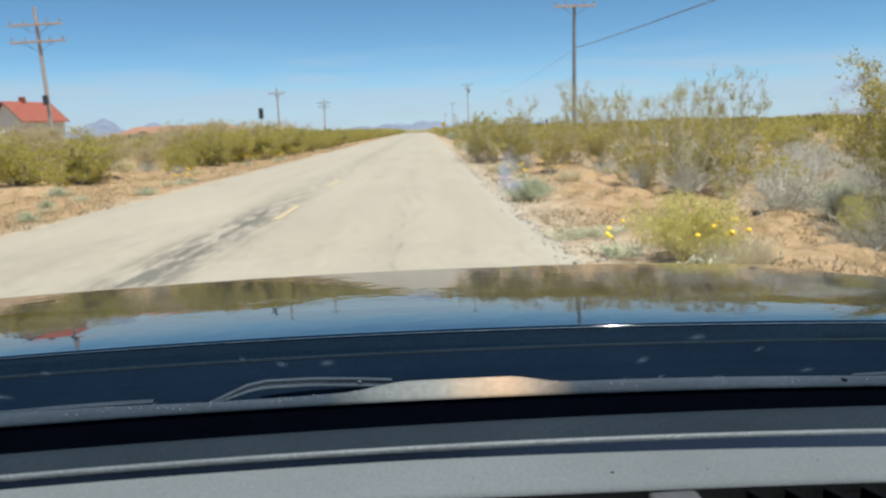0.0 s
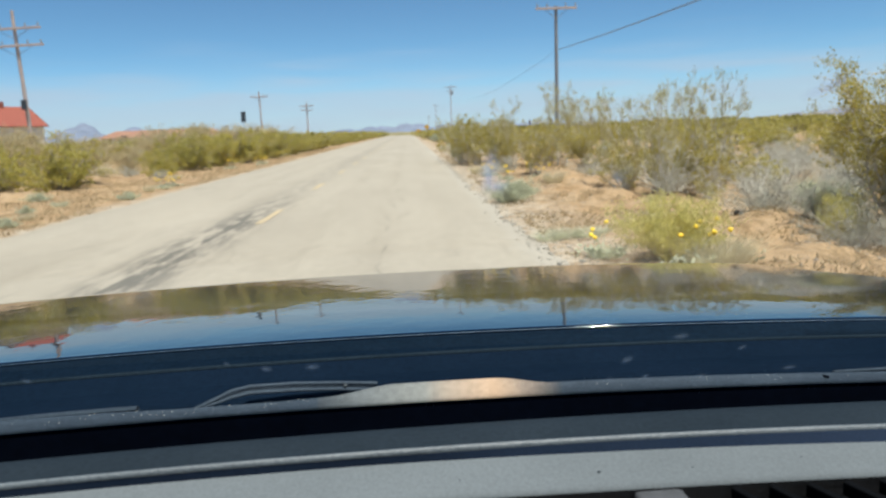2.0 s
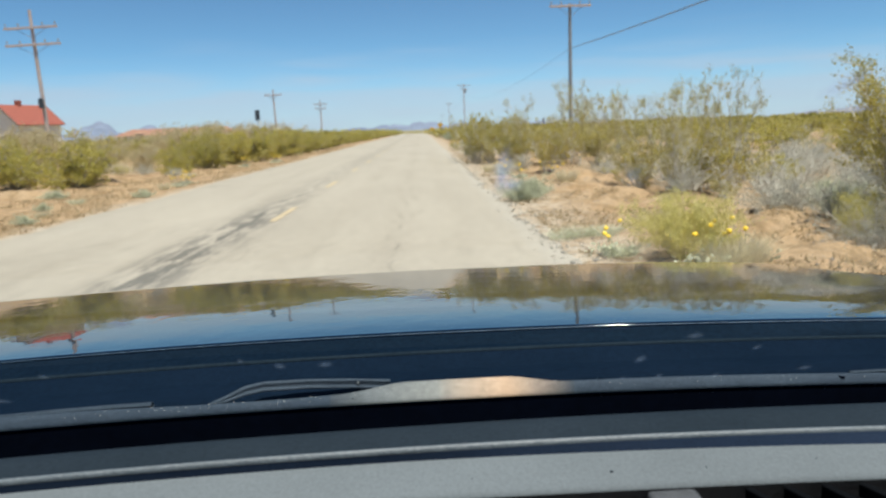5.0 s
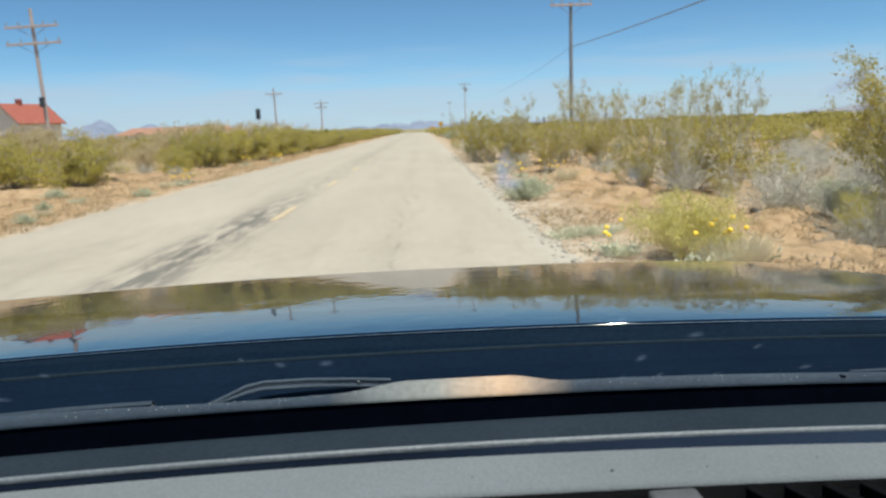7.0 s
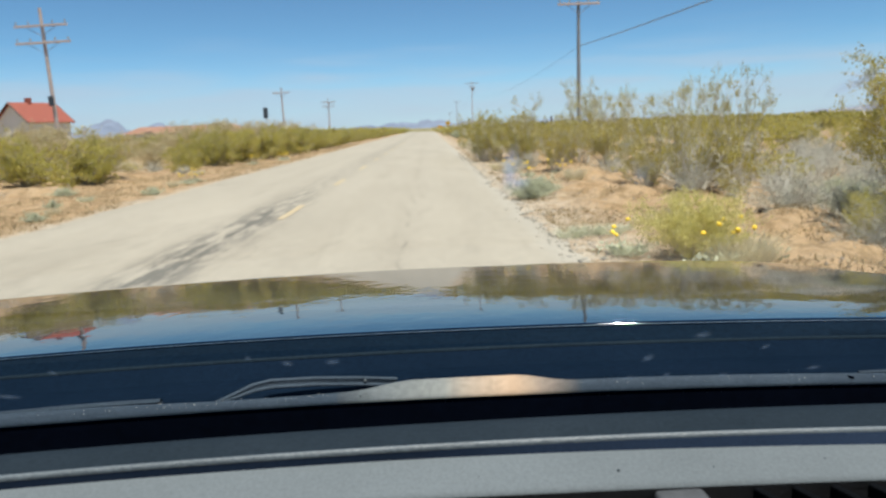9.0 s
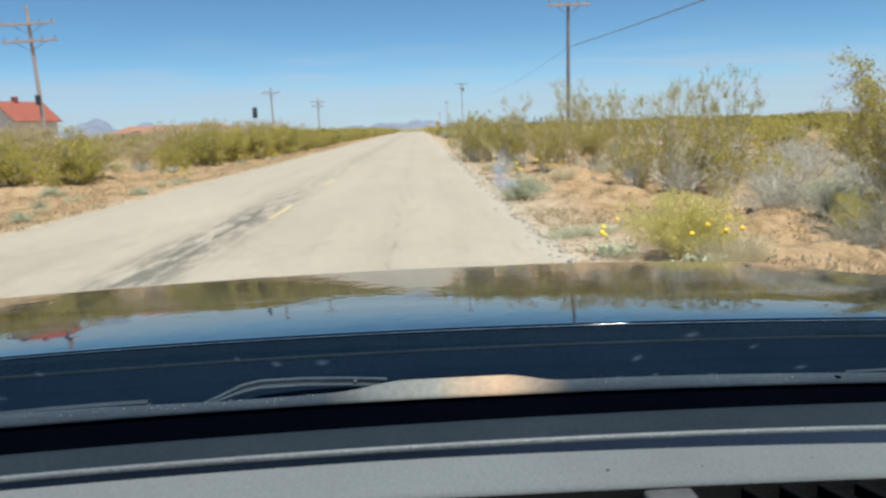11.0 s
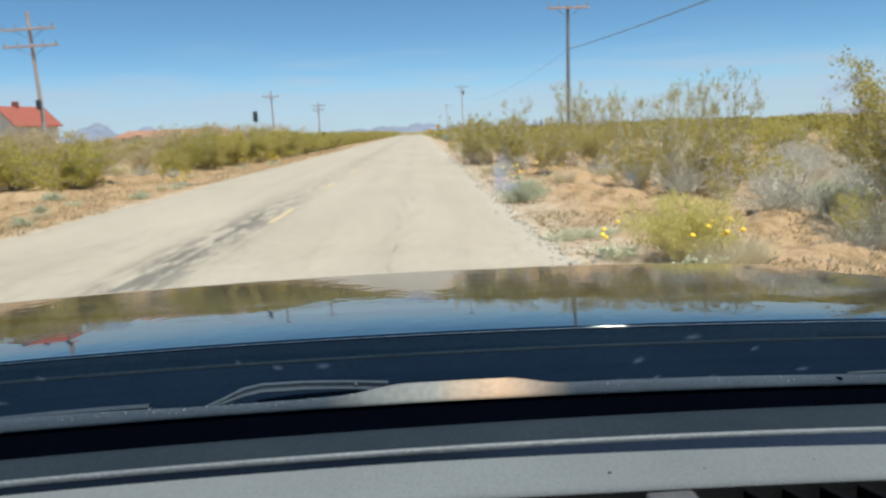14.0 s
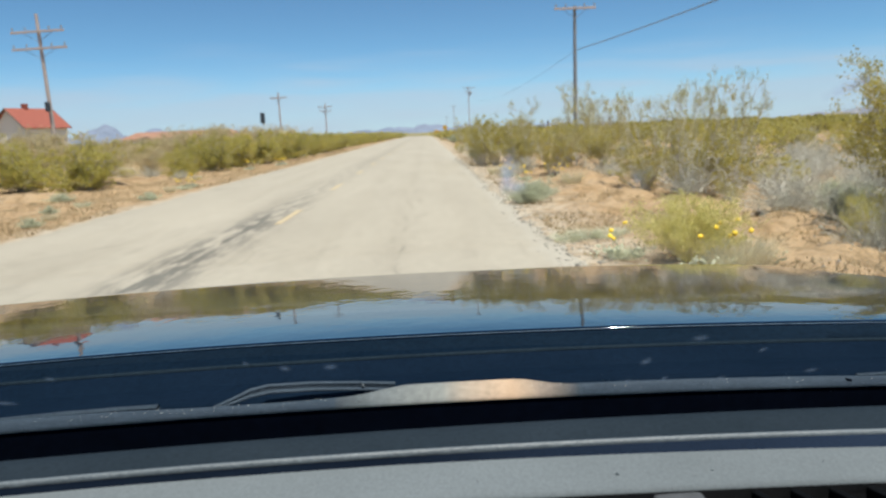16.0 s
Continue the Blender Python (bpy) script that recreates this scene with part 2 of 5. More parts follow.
def smudge_material(name, colour, cover):
    """A thin film of dirt that fades out from the middle of its patch."""
    m = bpy.data.materials.new(name)
    m.use_nodes = True
    nt = m.node_tree
    nt.nodes.clear()
    t = nt.nodes.new("ShaderNodeBsdfTransparent")
    d = nt.nodes.new("ShaderNodeBsdfTranslucent")
    d.inputs["Color"].default_value = (*colour, 1)
    grad = nt.nodes.new("ShaderNodeTexGradient")
    grad.gradient_type = "SPHERICAL"
    nt.links.new(where(nt), grad.inputs["Vector"])
    f = mix(nt, 1.0, ramp(nt, grad.outputs["Fac"], [(0.0, 0.0), (0.3, cover * 0.22), (0.9, cover)]), ramp(nt, noise_of(nt, where(nt), 2.2, 4), [(0.35, 0.25), (0.65, 1.0)]), "MULTIPLY")
    mx = nt.nodes.new("ShaderNodeMixShader")
    out = nt.nodes.new("ShaderNodeOutputMaterial")
    nt.links.new(f, mx.inputs[0])
    nt.links.new(t.outputs[0], mx.inputs[1])
    nt.links.new(d.outputs[0], mx.inputs[2])
    nt.links.new(mx.outputs[0], out.inputs["Surface"])
    return m


def paint_line_material():
    m, nt, b = mat("worn_yellow_paint", 0.8)
    v = where(nt)
    wear = ramp(nt, noise_of(nt, v, 14, 7, 0.8), [(0.40, 0.0), (0.62, 0.75)])
    c = mix(nt, wear, (0.44, 0.335, 0.185), (0.31, 0.28, 0.22))
    nt.links.new(c, b.inputs["Base Color"])
    return m


def cap_material():
    """Smooth plastic, grey by the lip; warm sunlight painted into its thick end's colour."""
    m, nt, b = mat("dusty_plastic_painted_glow", 0.7)
    b.inputs["Specular IOR Level"].default_value = 0.15
    v = where(nt)
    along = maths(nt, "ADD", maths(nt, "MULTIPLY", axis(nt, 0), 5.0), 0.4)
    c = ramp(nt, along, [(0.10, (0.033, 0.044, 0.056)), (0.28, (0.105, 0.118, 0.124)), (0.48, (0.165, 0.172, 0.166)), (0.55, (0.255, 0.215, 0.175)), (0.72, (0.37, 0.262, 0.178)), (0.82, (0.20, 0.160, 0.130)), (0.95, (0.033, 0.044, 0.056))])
    grain = noise_of(nt, v, 240, 4, 0.7)
    c = mix(nt, 0.35, c, ramp(nt, grain, [(0.3, 0.25), (0.7, 0.8)]), "OVERLAY")
    nt.links.new(c, b.inputs["Base Color"])
    bump(nt, b, grain, 0.15, 0.001)
    return m


ASPHALT, SAND, LINE = asphalt_material(), sand_material(), paint_line_material()
CREOSOTE = foliage_material("creosote_leaves", (0.26, 0.235, 0.06), (0.53, 0.465, 0.105), (0.63, 0.455, 0.08), 0.52)
HEDGE = foliage_material("olive_creosote_leaves", (0.28, 0.265, 0.065), (0.55, 0.49, 0.115), (0.63, 0.475, 0.10), 0.55)
DRY = foliage_material("short_dry_grass", (0.28, 0.20, 0.10), (0.42, 0.325, 0.18), (0.48, 0.39, 0.23), 0.35)
CREOSOTE_FAR = foliage_material("far_creosote_leaves", (0.255, 0.235, 0.062), (0.42, 0.37, 0.09), (0.50, 0.41, 0.10), 0.5)
SALTBUSH = foliage_material("saltbush_leaves", (0.34, 0.345, 0.295), (0.54, 0.545, 0.47), (0.60, 0.585, 0.45), 0.45)
RABBIT = foliage_material("rabbitbrush_leaves", (0.46, 0.43, 0.13), (0.74, 0.68, 0.26), (0.80, 0.72, 0.38), 0.5)
SAGE = foliage_material("sage_leaves", (0.42, 0.44, 0.315), (0.60, 0.62, 0.46), (0.62, 0.62, 0.44), 0.4)
STRAW = foliage_material("dry_grass_blades", (0.54, 0.47, 0.32), (0.74, 0.67, 0.49), (0.64, 0.60, 0.35), 0.5)
TAN = foliage_material("tan_brush_leaves", (0.42, 0.345, 0.20), (0.60, 0.51, 0.32), (0.52, 0.46, 0.22), 0.5)
PETAL = plain("marigold_petals", (0.74, 0.50, 0.018), 0.6)
TWIG = speckled("grey_twigs", (0.22, 0.20, 0.165), (0.42, 0.385, 0.33), 12, 0.85)
BARE = speckled("bleached_branches", (0.40, 0.37, 0.31), (0.60, 0.56, 0.48), 12, 0.85)
POLE_WOOD = speckled("weathered_pole_wood", (0.32, 0.265, 0.25), (0.44, 0.375, 0.35), 5, 0.85)
POLE_GREY = speckled("grey_pole_wood", (0.15, 0.165, 0.185), (0.22, 0.24, 0.265), 5, 0.8)
WIRE = plain("grey_wire", (0.16, 0.19, 0.22), 0.6)
CERAMIC = plain("insulator_ceramic", (0.231, 0.218, 0.198), 0.3)
METAL = plain("galvanised_metal", (0.297, 0.304, 0.310), 0.45, 0.6)
STUCCO = speckled("cream_stucco", (0.80, 0.77, 0.70), (0.87, 0.84, 0.78), 2, 0.9)
ROOF_RED = speckled("red_roof_shingle", (0.21, 0.055, 0.038), (0.28, 0.08, 0.052), 3, 0.85)
ROOF_BROWN = speckled("rust_brown_roof", (0.224, 0.112, 0.069), (0.297, 0.162, 0.106), 1, 0.85)
FASCIA = plain("dark_brown_timber", (0.086, 0.046, 0.030), 0.7)
WHITE = speckled("chalky_white_siding", (0.436, 0.429, 0.409), (0.515, 0.508, 0.488), 2, 0.7)
DARK_GLASS = plain("dark_window_glass", (0.020, 0.023, 0.030), 0.12)
DARK_BLUE = plain("dark_blue_grey_panel", (0.023, 0.033, 0.046), 0.6)
SIGN_YELLOW = plain("yellow_sign_face", (0.495, 0.277, 0.020), 0.5)
CLOD = speckled("dark_dry_earth", (0.045, 0.032, 0.025), (0.09, 0.065, 0.048), 9, 0.95)
ROCK = speckled("desert_rock", (0.198, 0.158, 0.119), (0.317, 0.271, 0.218), 6, 0.9)
RUBBLE = speckled("broken_asphalt", (0.15, 0.14, 0.12), (0.25, 0.235, 0.20), 6, 0.9)
GRAVEL = speckled("pale_gravel", (0.27, 0.245, 0.20), (0.37, 0.335, 0.275), 6, 0.9)
HILL = speckled("hazy_far_rock", (0.125, 0.155, 0.215), (0.155, 0.185, 0.245), 0.004, 1.0, 0.02, 0.0, 1.0)
HILL_TAN = speckled("hazy_tan_rock", (0.140, 0.150, 0.180), (0.172, 0.178, 0.205), 0.004, 1.0, 0.02, 0.0, 1.0)
PAINT, GLASS = hood_paint(), glass_material()
# the sky's blue veil is put into the cowl and flange base colours
BLACK_PLASTIC = speckled("sky_tinted_cowl_plastic", (0.0030, 0.0080, 0.0168), (0.0042, 0.0102, 0.0210), 9, 0.6, 300, 0.08, 0.001, 0.01)
FLANGE = speckled("dull_sky_tinted_paint", (0.0032, 0.0084, 0.0168), (0.0048, 0.0112, 0.0212), 7, 0.9, 260, 0.1, 0.001, 0.0, 0.3)
SEAL = speckled("dull_rubber_seal", (0.0085, 0.0150, 0.0220), (0.0118, 0.0195, 0.0275), 20, 0.8, 300, 0.2, 0.001, 0.0)
LIP_PLASTIC = speckled("grey_trim_plastic", (0.0225, 0.035, 0.052), (0.036, 0.052, 0.072), 20, 0.7, 400, 0.3, 0.001, 0.15)
CAP = cap_material()
WIPER_GREY = speckled("blue_grey_wiper_metal", (0.023, 0.036, 0.052), (0.034, 0.049, 0.067), 20, 0.7, 300, 0.1, 0.001, 0.2)
GRIT = plain("pale_grit", (0.30, 0.29, 0.26), 0.5)
BEAD = speckled("dusty_edge_glint", (0.008, 0.020, 0.036), (0.06, 0.095, 0.13), 130, 0.5, 500, 0.2, 0.0005, 0.3, 0.6)
# near-black base colour for the gap, the lip joint and the floor pan
NEAR_BLACK = speckled("near_black_trim", (0.0011, 0.0027, 0.0072), (0.0016, 0.0036, 0.0094), 20, 0.95, 120, 0.0, 0.001, 0.03)
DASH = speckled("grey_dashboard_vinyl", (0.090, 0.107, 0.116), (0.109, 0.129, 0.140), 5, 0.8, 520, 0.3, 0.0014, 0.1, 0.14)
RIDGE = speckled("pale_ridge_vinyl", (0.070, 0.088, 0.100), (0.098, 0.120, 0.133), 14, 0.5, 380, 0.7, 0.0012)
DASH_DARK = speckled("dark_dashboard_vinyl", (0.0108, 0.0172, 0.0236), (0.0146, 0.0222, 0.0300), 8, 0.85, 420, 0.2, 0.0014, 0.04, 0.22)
# the step face's skylight blue is painted into this navy copy of the vinyl
STEP = speckled("sky_tinted_step_vinyl", (0.0100, 0.0178, 0.0335), (0.0130, 0.0220, 0.0405), 8, 0.85, 700, 0.1, 0.0012, 0.03)
VENT = speckled("vent_and_pad_shade_black", (0.004, 0.005, 0.006), (0.008, 0.009, 0.011), 20, 0.5)
SLAT = speckled("vent_slat_plastic", (0.0008, 0.0012, 0.0017), (0.0014, 0.0019, 0.0026), 20, 0.75, 120, 0.2, 0.001, 0.06)
SENSOR = speckled("grey_sensor_plastic", (0.04, 0.044, 0.048), (0.055, 0.06, 0.064), 20, 0.6)
RUBBER = speckled("tyre_rubber", (0.012, 0.012, 0.012), (0.022, 0.022, 0.022), 20, 0.85)
CABIN = speckled("grey_cabin_lining", (0.10, 0.10, 0.10), (0.14, 0.14, 0.14), 6, 0.9)
SMUDGE_BLUE = smudge_material("bluish_glass_smear", (0.22, 0.27, 0.38), 0.8)
SMUDGE_DULL = smudge_material("dull_grey_glass_smear", (0.11, 0.145, 0.18), 0.7)
DUST = plain("dried_dust", (0.045, 0.058, 0.072), 0.9)
SMUDGE_PALE = smudge_material("pale_glass_spot", (0.14, 0.19, 0.26), 0.34)


# ---------------------------------------------------------------- mesh tools
def mesh_of(name, verts, faces, material, smooth=False):
    me = bpy.data.meshes.new(name)
    me.from_pydata([tuple(v) for v in verts], [], faces)
    me.materials.append(material)
    if smooth:
        me.polygons.foreach_set("use_smooth", [True] * len(me.polygons))
    me.update()
    return me


def part(name, bm, material, parent=None, label="", smooth=False):
    """A bmesh, or a mesh, as one object under a thing or part."""
    if isinstance(bm, bmesh.types.BMesh):
        me = bpy.data.meshes.new(name)
        bmesh.ops.recalc_face_normals(bm, faces=bm.faces[:])
        bm.to_mesh(me)
        bm.free()
        me.materials.append(material)
        if smooth:
            me.polygons.foreach_set("use_smooth", [True] * len(me.polygons))
    else:
        me = bm
    ob = new(name, me)
    ob.parent = parent
    if label:
        ob["label"] = label
    return ob


def thing(name, m, label, category, group="", kind=""):
    ob = new(name)
    ob.empty_display_size = 0.2
    ob.matrix_basis = m
    return tagged(ob, label, category, group, kind)


def box(bm, lo, hi, bevel=0.0, m=None):
    r = bmesh.ops.create_cube(bm, size=1)
    size = [b - a for a, b in zip(lo, hi)]
    mid = [(a + b) / 2 for a, b in zip(lo, hi)]
    bmesh.ops.transform(bm, matrix=(m or Matrix()) @ Matrix.Translation(mid) @ Matrix.Diagonal((*size, 1)), verts=r["verts"])
    if bevel:
        es = list({e for v in r["verts"] for e in v.link_edges})
        bmesh.ops.bevel(bm, geom=es, offset=bevel, segments=2, affect="EDGES", profile=0.6)
    return bm


def rod(bm, a, b, r0, r1=None, n=8):
    """A tapered round bar from a to b."""
    a, b = Vector(a), Vector(b)
    r1 = r0 if r1 is None else r1
    d = b - a
    m = Matrix.Translation((a + b) / 2) @ d.to_track_quat("Z", "Y").to_matrix().to_4x4()
    bmesh.ops.create_cone(bm, cap_ends=True, segments=n, radius1=r0, radius2=r1, depth=d.length, matrix=m)
    return bm


def tubes(lines, sides=4):
    """Vertices and faces of tapered tubes along polylines of (points, radii)."""
    verts, faces = [], []
    ring = [(math.cos(2 * math.pi * k / sides), math.sin(2 * math.pi * k / sides)) for k in range(sides)]
    for pts, radii in lines:
        base = len(verts)
        for i, (p, r) in enumerate(zip(pts, radii)):
            d = (pts[min(i + 1, len(pts) - 1)] - pts[max(i - 1, 0)]).normalized()
            s = d.cross(Vector((0.31, 0.17, 0.93))).normalized() if abs(d.z) < 0.97 else d.cross(Vector((1, 0, 0))).normalized()
            t = d.cross(s)
            for c, q in ring:
                verts.append(p + s * (c * r) + t * (q * r))
        for i in range(len(pts) - 1):
            for k in range(sides):
                k2 = (k + 1) % sides
                faces.append((base + i * sides + k, base + i * sides + k2, base + (i + 1) * sides + k2, base + (i + 1) * sides + k))
    return verts, faces


def leaf_cards(centres, size, rng, stretch=2.0, upward=0.0):
    """Small four-cornered leaves scattered at the centres."""
    n = len(centres)
    c = np.asarray(centres, float)
    a = rng.normal(size=(n, 3))
    a[:, 2] += upward
    a /= np.linalg.norm(a, axis=1)[:, None]
    b = np.cross(a, rng.normal(size=(n, 3)))
    b /= np.linalg.norm(b, axis=1)[:, None] + 1e-9
    s = size * rng.uniform(0.6, 1.4, (n, 1))
    fold = np.cross(a, b) * s * 0.25
    v = np.stack([c - a * s * stretch * 0.5, c + b * s * 0.5 + fold, c + a * s * stretch * 0.5, c - b * s * 0.5 + fold], 1).reshape(-1, 3)
    f = [(4 * i, 4 * i + 1, 4 * i + 2, 4 * i + 3) for i in range(n)]
    return v, f


# ---------------------------------------------------------------- ground
ROAD_LEFT, ROAD_RIGHT, MIDDLE = -5.95, 1.40, -2.24
# low heaps of sand: place, height, half length across and along the road
HEAPS = [(3.2, 15.3, 0.30, 1.1, 1.9), (3.9, 12.6, 0.12, 0.8, 1.4), (-10.0, 22.6, 0.30, 1.1, 1.2), (-9.9, 18.2, 0.24, 0.9, 0.9), (-11.5, 26.0, 0.2, 1.3, 1.0)]


def crest(y):
    """The road tops a faint rise and falls away beyond it."""
    if y < 190:
        return 0.0
    return -0.00009 * (min(y, 400) - 190) ** 2 - max(0.0, min(y, 700) - 400) * 0.004


def ground_z(x, y):
    z = crest(y)
    side = max(x - ROAD_RIGHT, ROAD_LEFT - x, 0.0)
    if side == 0:
        return z - 0.05
    n = noise.noise(Vector((x * 0.33, y * 0.33, 3.1)))
    n2 = noise.noise(Vector((x * 1.3, y * 1.3, 7.7)))
    n3 = noise.noise(Vector((x * 4.1, y * 4.1, 1.7)))
    grow = min(side / 3.0, 1.0)
    near = 1.0 if y < 90 else 0.4
    z += 0.10 * near * math.exp(-((side - 2.7) / 0.9) ** 2) * (0.6 + 0.9 * n2) if x > 0 else 0.0
    for hx, hy, high, across, along in HEAPS:
        d = ((x - hx) / across) ** 2 + ((y - hy) / along) ** 2
        if d < 9:
            z += high * math.exp(-d) * (0.85 + 0.5 * n2)
    # clods and ruts in the loose sand
    rough = 0.0
    if y < 26 and side > 0.3:
        n4 = noise.noise(Vector((x * 6.3, y * 4.2, 4.4)))
        n5 = noise.noise(Vector((x * 13.0, y * 9.0, 2.9)))
        rough = min((side - 0.3) / 1.2, 1.0) * (0.045 * max(n4, -0.25) + 0.010 * n5)
    return z - 0.045 + grow * near * (0.07 * n + 0.08 * n2) + near * min(side / 0.5, 1.0) * 0.022 * n3 + rough


def steps(fine_lo, fine_hi, fine, far_lo, far_hi, growth):
    vals = list(np.arange(fine_lo, fine_hi, fine))
    s, v = fine, vals[-1]
    while v < far_hi:
        s *= growth
        v += s
        vals.append(v)
    s, v = fine, vals[0]
    while v > far_lo:
        s *= growth
        v -= s
        vals.insert(0, v)
    return vals


gx = [x for x in steps(-14, 14, 0.2, -4600, 4600, 1.12) if not 1.2 < x < 8.0] + list(np.arange(1.2, 8.0, 0.07))
gy = [y for y in steps(3, 44, 0.2, -600, 4600, 1.06) if not 5.0 < y < 18.0] + list(np.arange(5.0, 18.0, 0.07))
gx.sort(), gy.sort()
gv = [(x, y, ground_z(x, y)) for y in gy for x in gx]
gw = len(gx)
gf = [(j * gw + i, j * gw + i + 1, (j + 1) * gw + i + 1, (j + 1) * gw + i) for j in range(len(gy) - 1) for i in range(gw - 1)]
ground = new("ground", mesh_of("ground", gv, gf, SAND, True))
tagged(ground, "sandy tan desert ground with pale gravel shoulders", "ground", kind="structure")

# road slab with ragged edges
ry = list(np.arange(-60, 4, 0.4)) + list(np.arange(4, 30, 0.08)) + list(np.arange(30, 60, 0.4)) + list(np.arange(60, 420, 3.0))
rv, rf = [], []
cols = 13
for y in ry:
    jl = 0.16 * noise.noise(Vector((0.3, y * 0.5, 5))) + 0.09 * noise.noise(Vector((0.3, y * 2.1, 9)))
    jr = 0.13 * noise.noise(Vector((4.3, y * 0.6, 2))) + 0.10 * noise.noise(Vector((4.3, y * 2.3, 4))) + 0.07 * noise.noise(Vector((1.3, y * 7.5, 3)))
    lo, hi = ROAD_LEFT + jl, ROAD_RIGHT + jr
    for k in range(cols):
        x = lo + (hi - lo) * k / (cols - 1)
        crown = 0.035 * (1 - ((x - MIDDLE) / 4.2) ** 2)
        rv.append((x, y, crest(y) + crown - (0.03 if k in (0, cols - 1) else 0.0)))
    for x in (lo - 0.02, hi + 0.02):
        rv.append((x, y, crest(y) - 0.25))
W = cols + 2
for j in range(len(ry) - 1):
    a, b2 = j * W, (j + 1) * W
    for k in range(cols - 1):
        rf.append((a + k, a + k + 1, b2 + k + 1, b2 + k))
    rf.append((a + cols, a, b2, b2 + cols))
    rf.append((a + cols - 1, a + cols + 1, b2 + cols + 1, b2 + cols - 1))
road = new("road", mesh_of("road", rv, rf, ASPHALT, False))
tagged(road, "sun-bleached two-lane asphalt road with cracks and tar stains", "road", kind="structure")

# broken yellow centre line
for k in range(-4, 26):
    if k == -1:
        continue   # worn away
    y0 = 10.6 + 6.3 * k
    verts, faces = [], []
    for i in range(9):
        y = y0 + 1.95 * i / 8
        for x in (MIDDLE - 0.055, MIDDLE + 0.055):
            xx = x + 0.008 * noise.noise(Vector((x * 9, y * 5, 1)))
            verts.append((xx, y, crest(y) + 0.035 + 0.005))
    for i in range(8):
        faces.append((2 * i, 2 * i + 1, 2 * i + 3, 2 * i + 2))
    ob = new("centre_line_dash", mesh_of("centre_line_dash", verts, faces, LINE))
    ob.parent = road

# far ridges
def ridge(name, distance, spans, material, label):
    """A low range: spans of (start angle, end angle, height) in degrees and metres."""
    for a0, a1, height, seed in spans:
        verts, faces = [], []
        n = 60
        for i in range(n + 1):
            a = radians(a0 + (a1 - a0) * i / n)
            e = math.sin(math.pi * i / n) ** 0.6
            h = height * e * (0.62 + 0.5 * noise.fractal(Vector((i * 0.11, seed, 0)), 0.8, 2.1, 5))
            for dist, z in ((distance, -25), (distance + 160, max(h, 0) * 0.6 - 3), (distance + 300, max(h, 0) - 3), (distance + 520, -25)):
                verts.append((math.sin(a) * dist, math.cos(a) * dist, z))
        for i in range(n):
            for k in range(3):
                faces.append((4 * i + k, 4 * i + 4 + k, 4 * i + 5 + k, 4 * i + 1 + k))
        ob = new(name, mesh_of(name, verts, faces, material, True))
        tagged(ob, label, "mountains", kind="structure")


ridge("backdrop_mountains", 3700, [(-31, -16, 105, 11.3), (-22, -8, 62, 2.7), (-7, 6, 52, 4.1), (2, 22, 30, 5.9)], HILL, "low hazy blue mountain ridge on the horizon")
ridge("backdrop_hills", 3300, [(26, 46, 52, 8.2)], HILL_TAN, "low pale tan hills on the horizon")

# ---------------------------------------------------------------- the car
# Bonnet and dashboard are laid out from the phone mount on the dashboard, in units of S metres.
S = 0.60
car = thing("car", pose(0, 0, 0, 0, 0, CAR_YAW), "dark navy car with glossy bonnet and grey dashboard, on road", "car")


def from_eye(x, y, z):
    return (S * x, S * y, EYE[2] + S * z)


def hood_z(x, y):
    v, w = y - 1.0, x + 0.952
    crown = 0.0251 + 0.0081 * (1 - math.exp(-v / 0.6))
    return -0.27 - 0.0435 * v - 0.069 * (v - 0.155 * (1 - math.exp(-v / 0.155))) - crown * w * w - 0.0084 * x * v + 0.0632 * x


def hood_edge(x):
    return 1.0637 - 0.0389 * (x + 0.952) ** 2


def hood_front(x):
    return min(2.097 + 0.1366 * x + 0.1477 * x * x, 2.55)


def sweep(name, rows, material, parent, label="", half=1.30, n=96, smooth=True, lo=None, hi=None):
    """A skin across the car: each row gives (y, z) for a place x across it."""
    lo, hi = -half if lo is None else lo, half if hi is None else hi
    verts, faces = [], []
    k = len(rows)
    for i in range(n + 1):
        x = lo + (hi - lo) * i / n
        for r in rows:
            y, z = r(x)
            verts.append(from_eye(x, y, z))
    for i in range(n):
        for j in range(k - 1):
            a = i * k + j
            faces.append((a, a + k, a + k + 1, a + 1))
    return part(name, mesh_of(name, verts, faces, material, smooth), material, parent, label)


def sag(x, z0):
    return z0 - 0.045 * x * x


# bonnet: rolled rear edge, long convex skin, falling nose
def shoulder(x):
    return 0.0 if abs(x) < 1.30 else (abs(x) - 1.30) * 0.5


def hood_row(u):
    """u runs from the rear edge (0) to the crease above the nose (1)."""
    def f(x):
        e, h = hood_edge(x), hood_front(x)
        y = e + (h - e) * u
        return y, hood_z(x, y) - shoulder(x)
    return f


def nose_row(k):
    """k runs from the crease (0) down to the nose (1)."""
    def f(x):
        h = hood_front(x)
        dy = (2.90 - 0.10 * x * x - h) * k
        return h + dy, hood_z(x, h) - 0.24 * dy - 0.13 * k * k - shoulder(x)
    return f


def roll_row(a):
    r = 0.0048
    return lambda x: (hood_edge(x) + r - r * math.sin(a) , hood_z(x, hood_edge(x)) - r + r * math.cos(a) - shoulder(x))


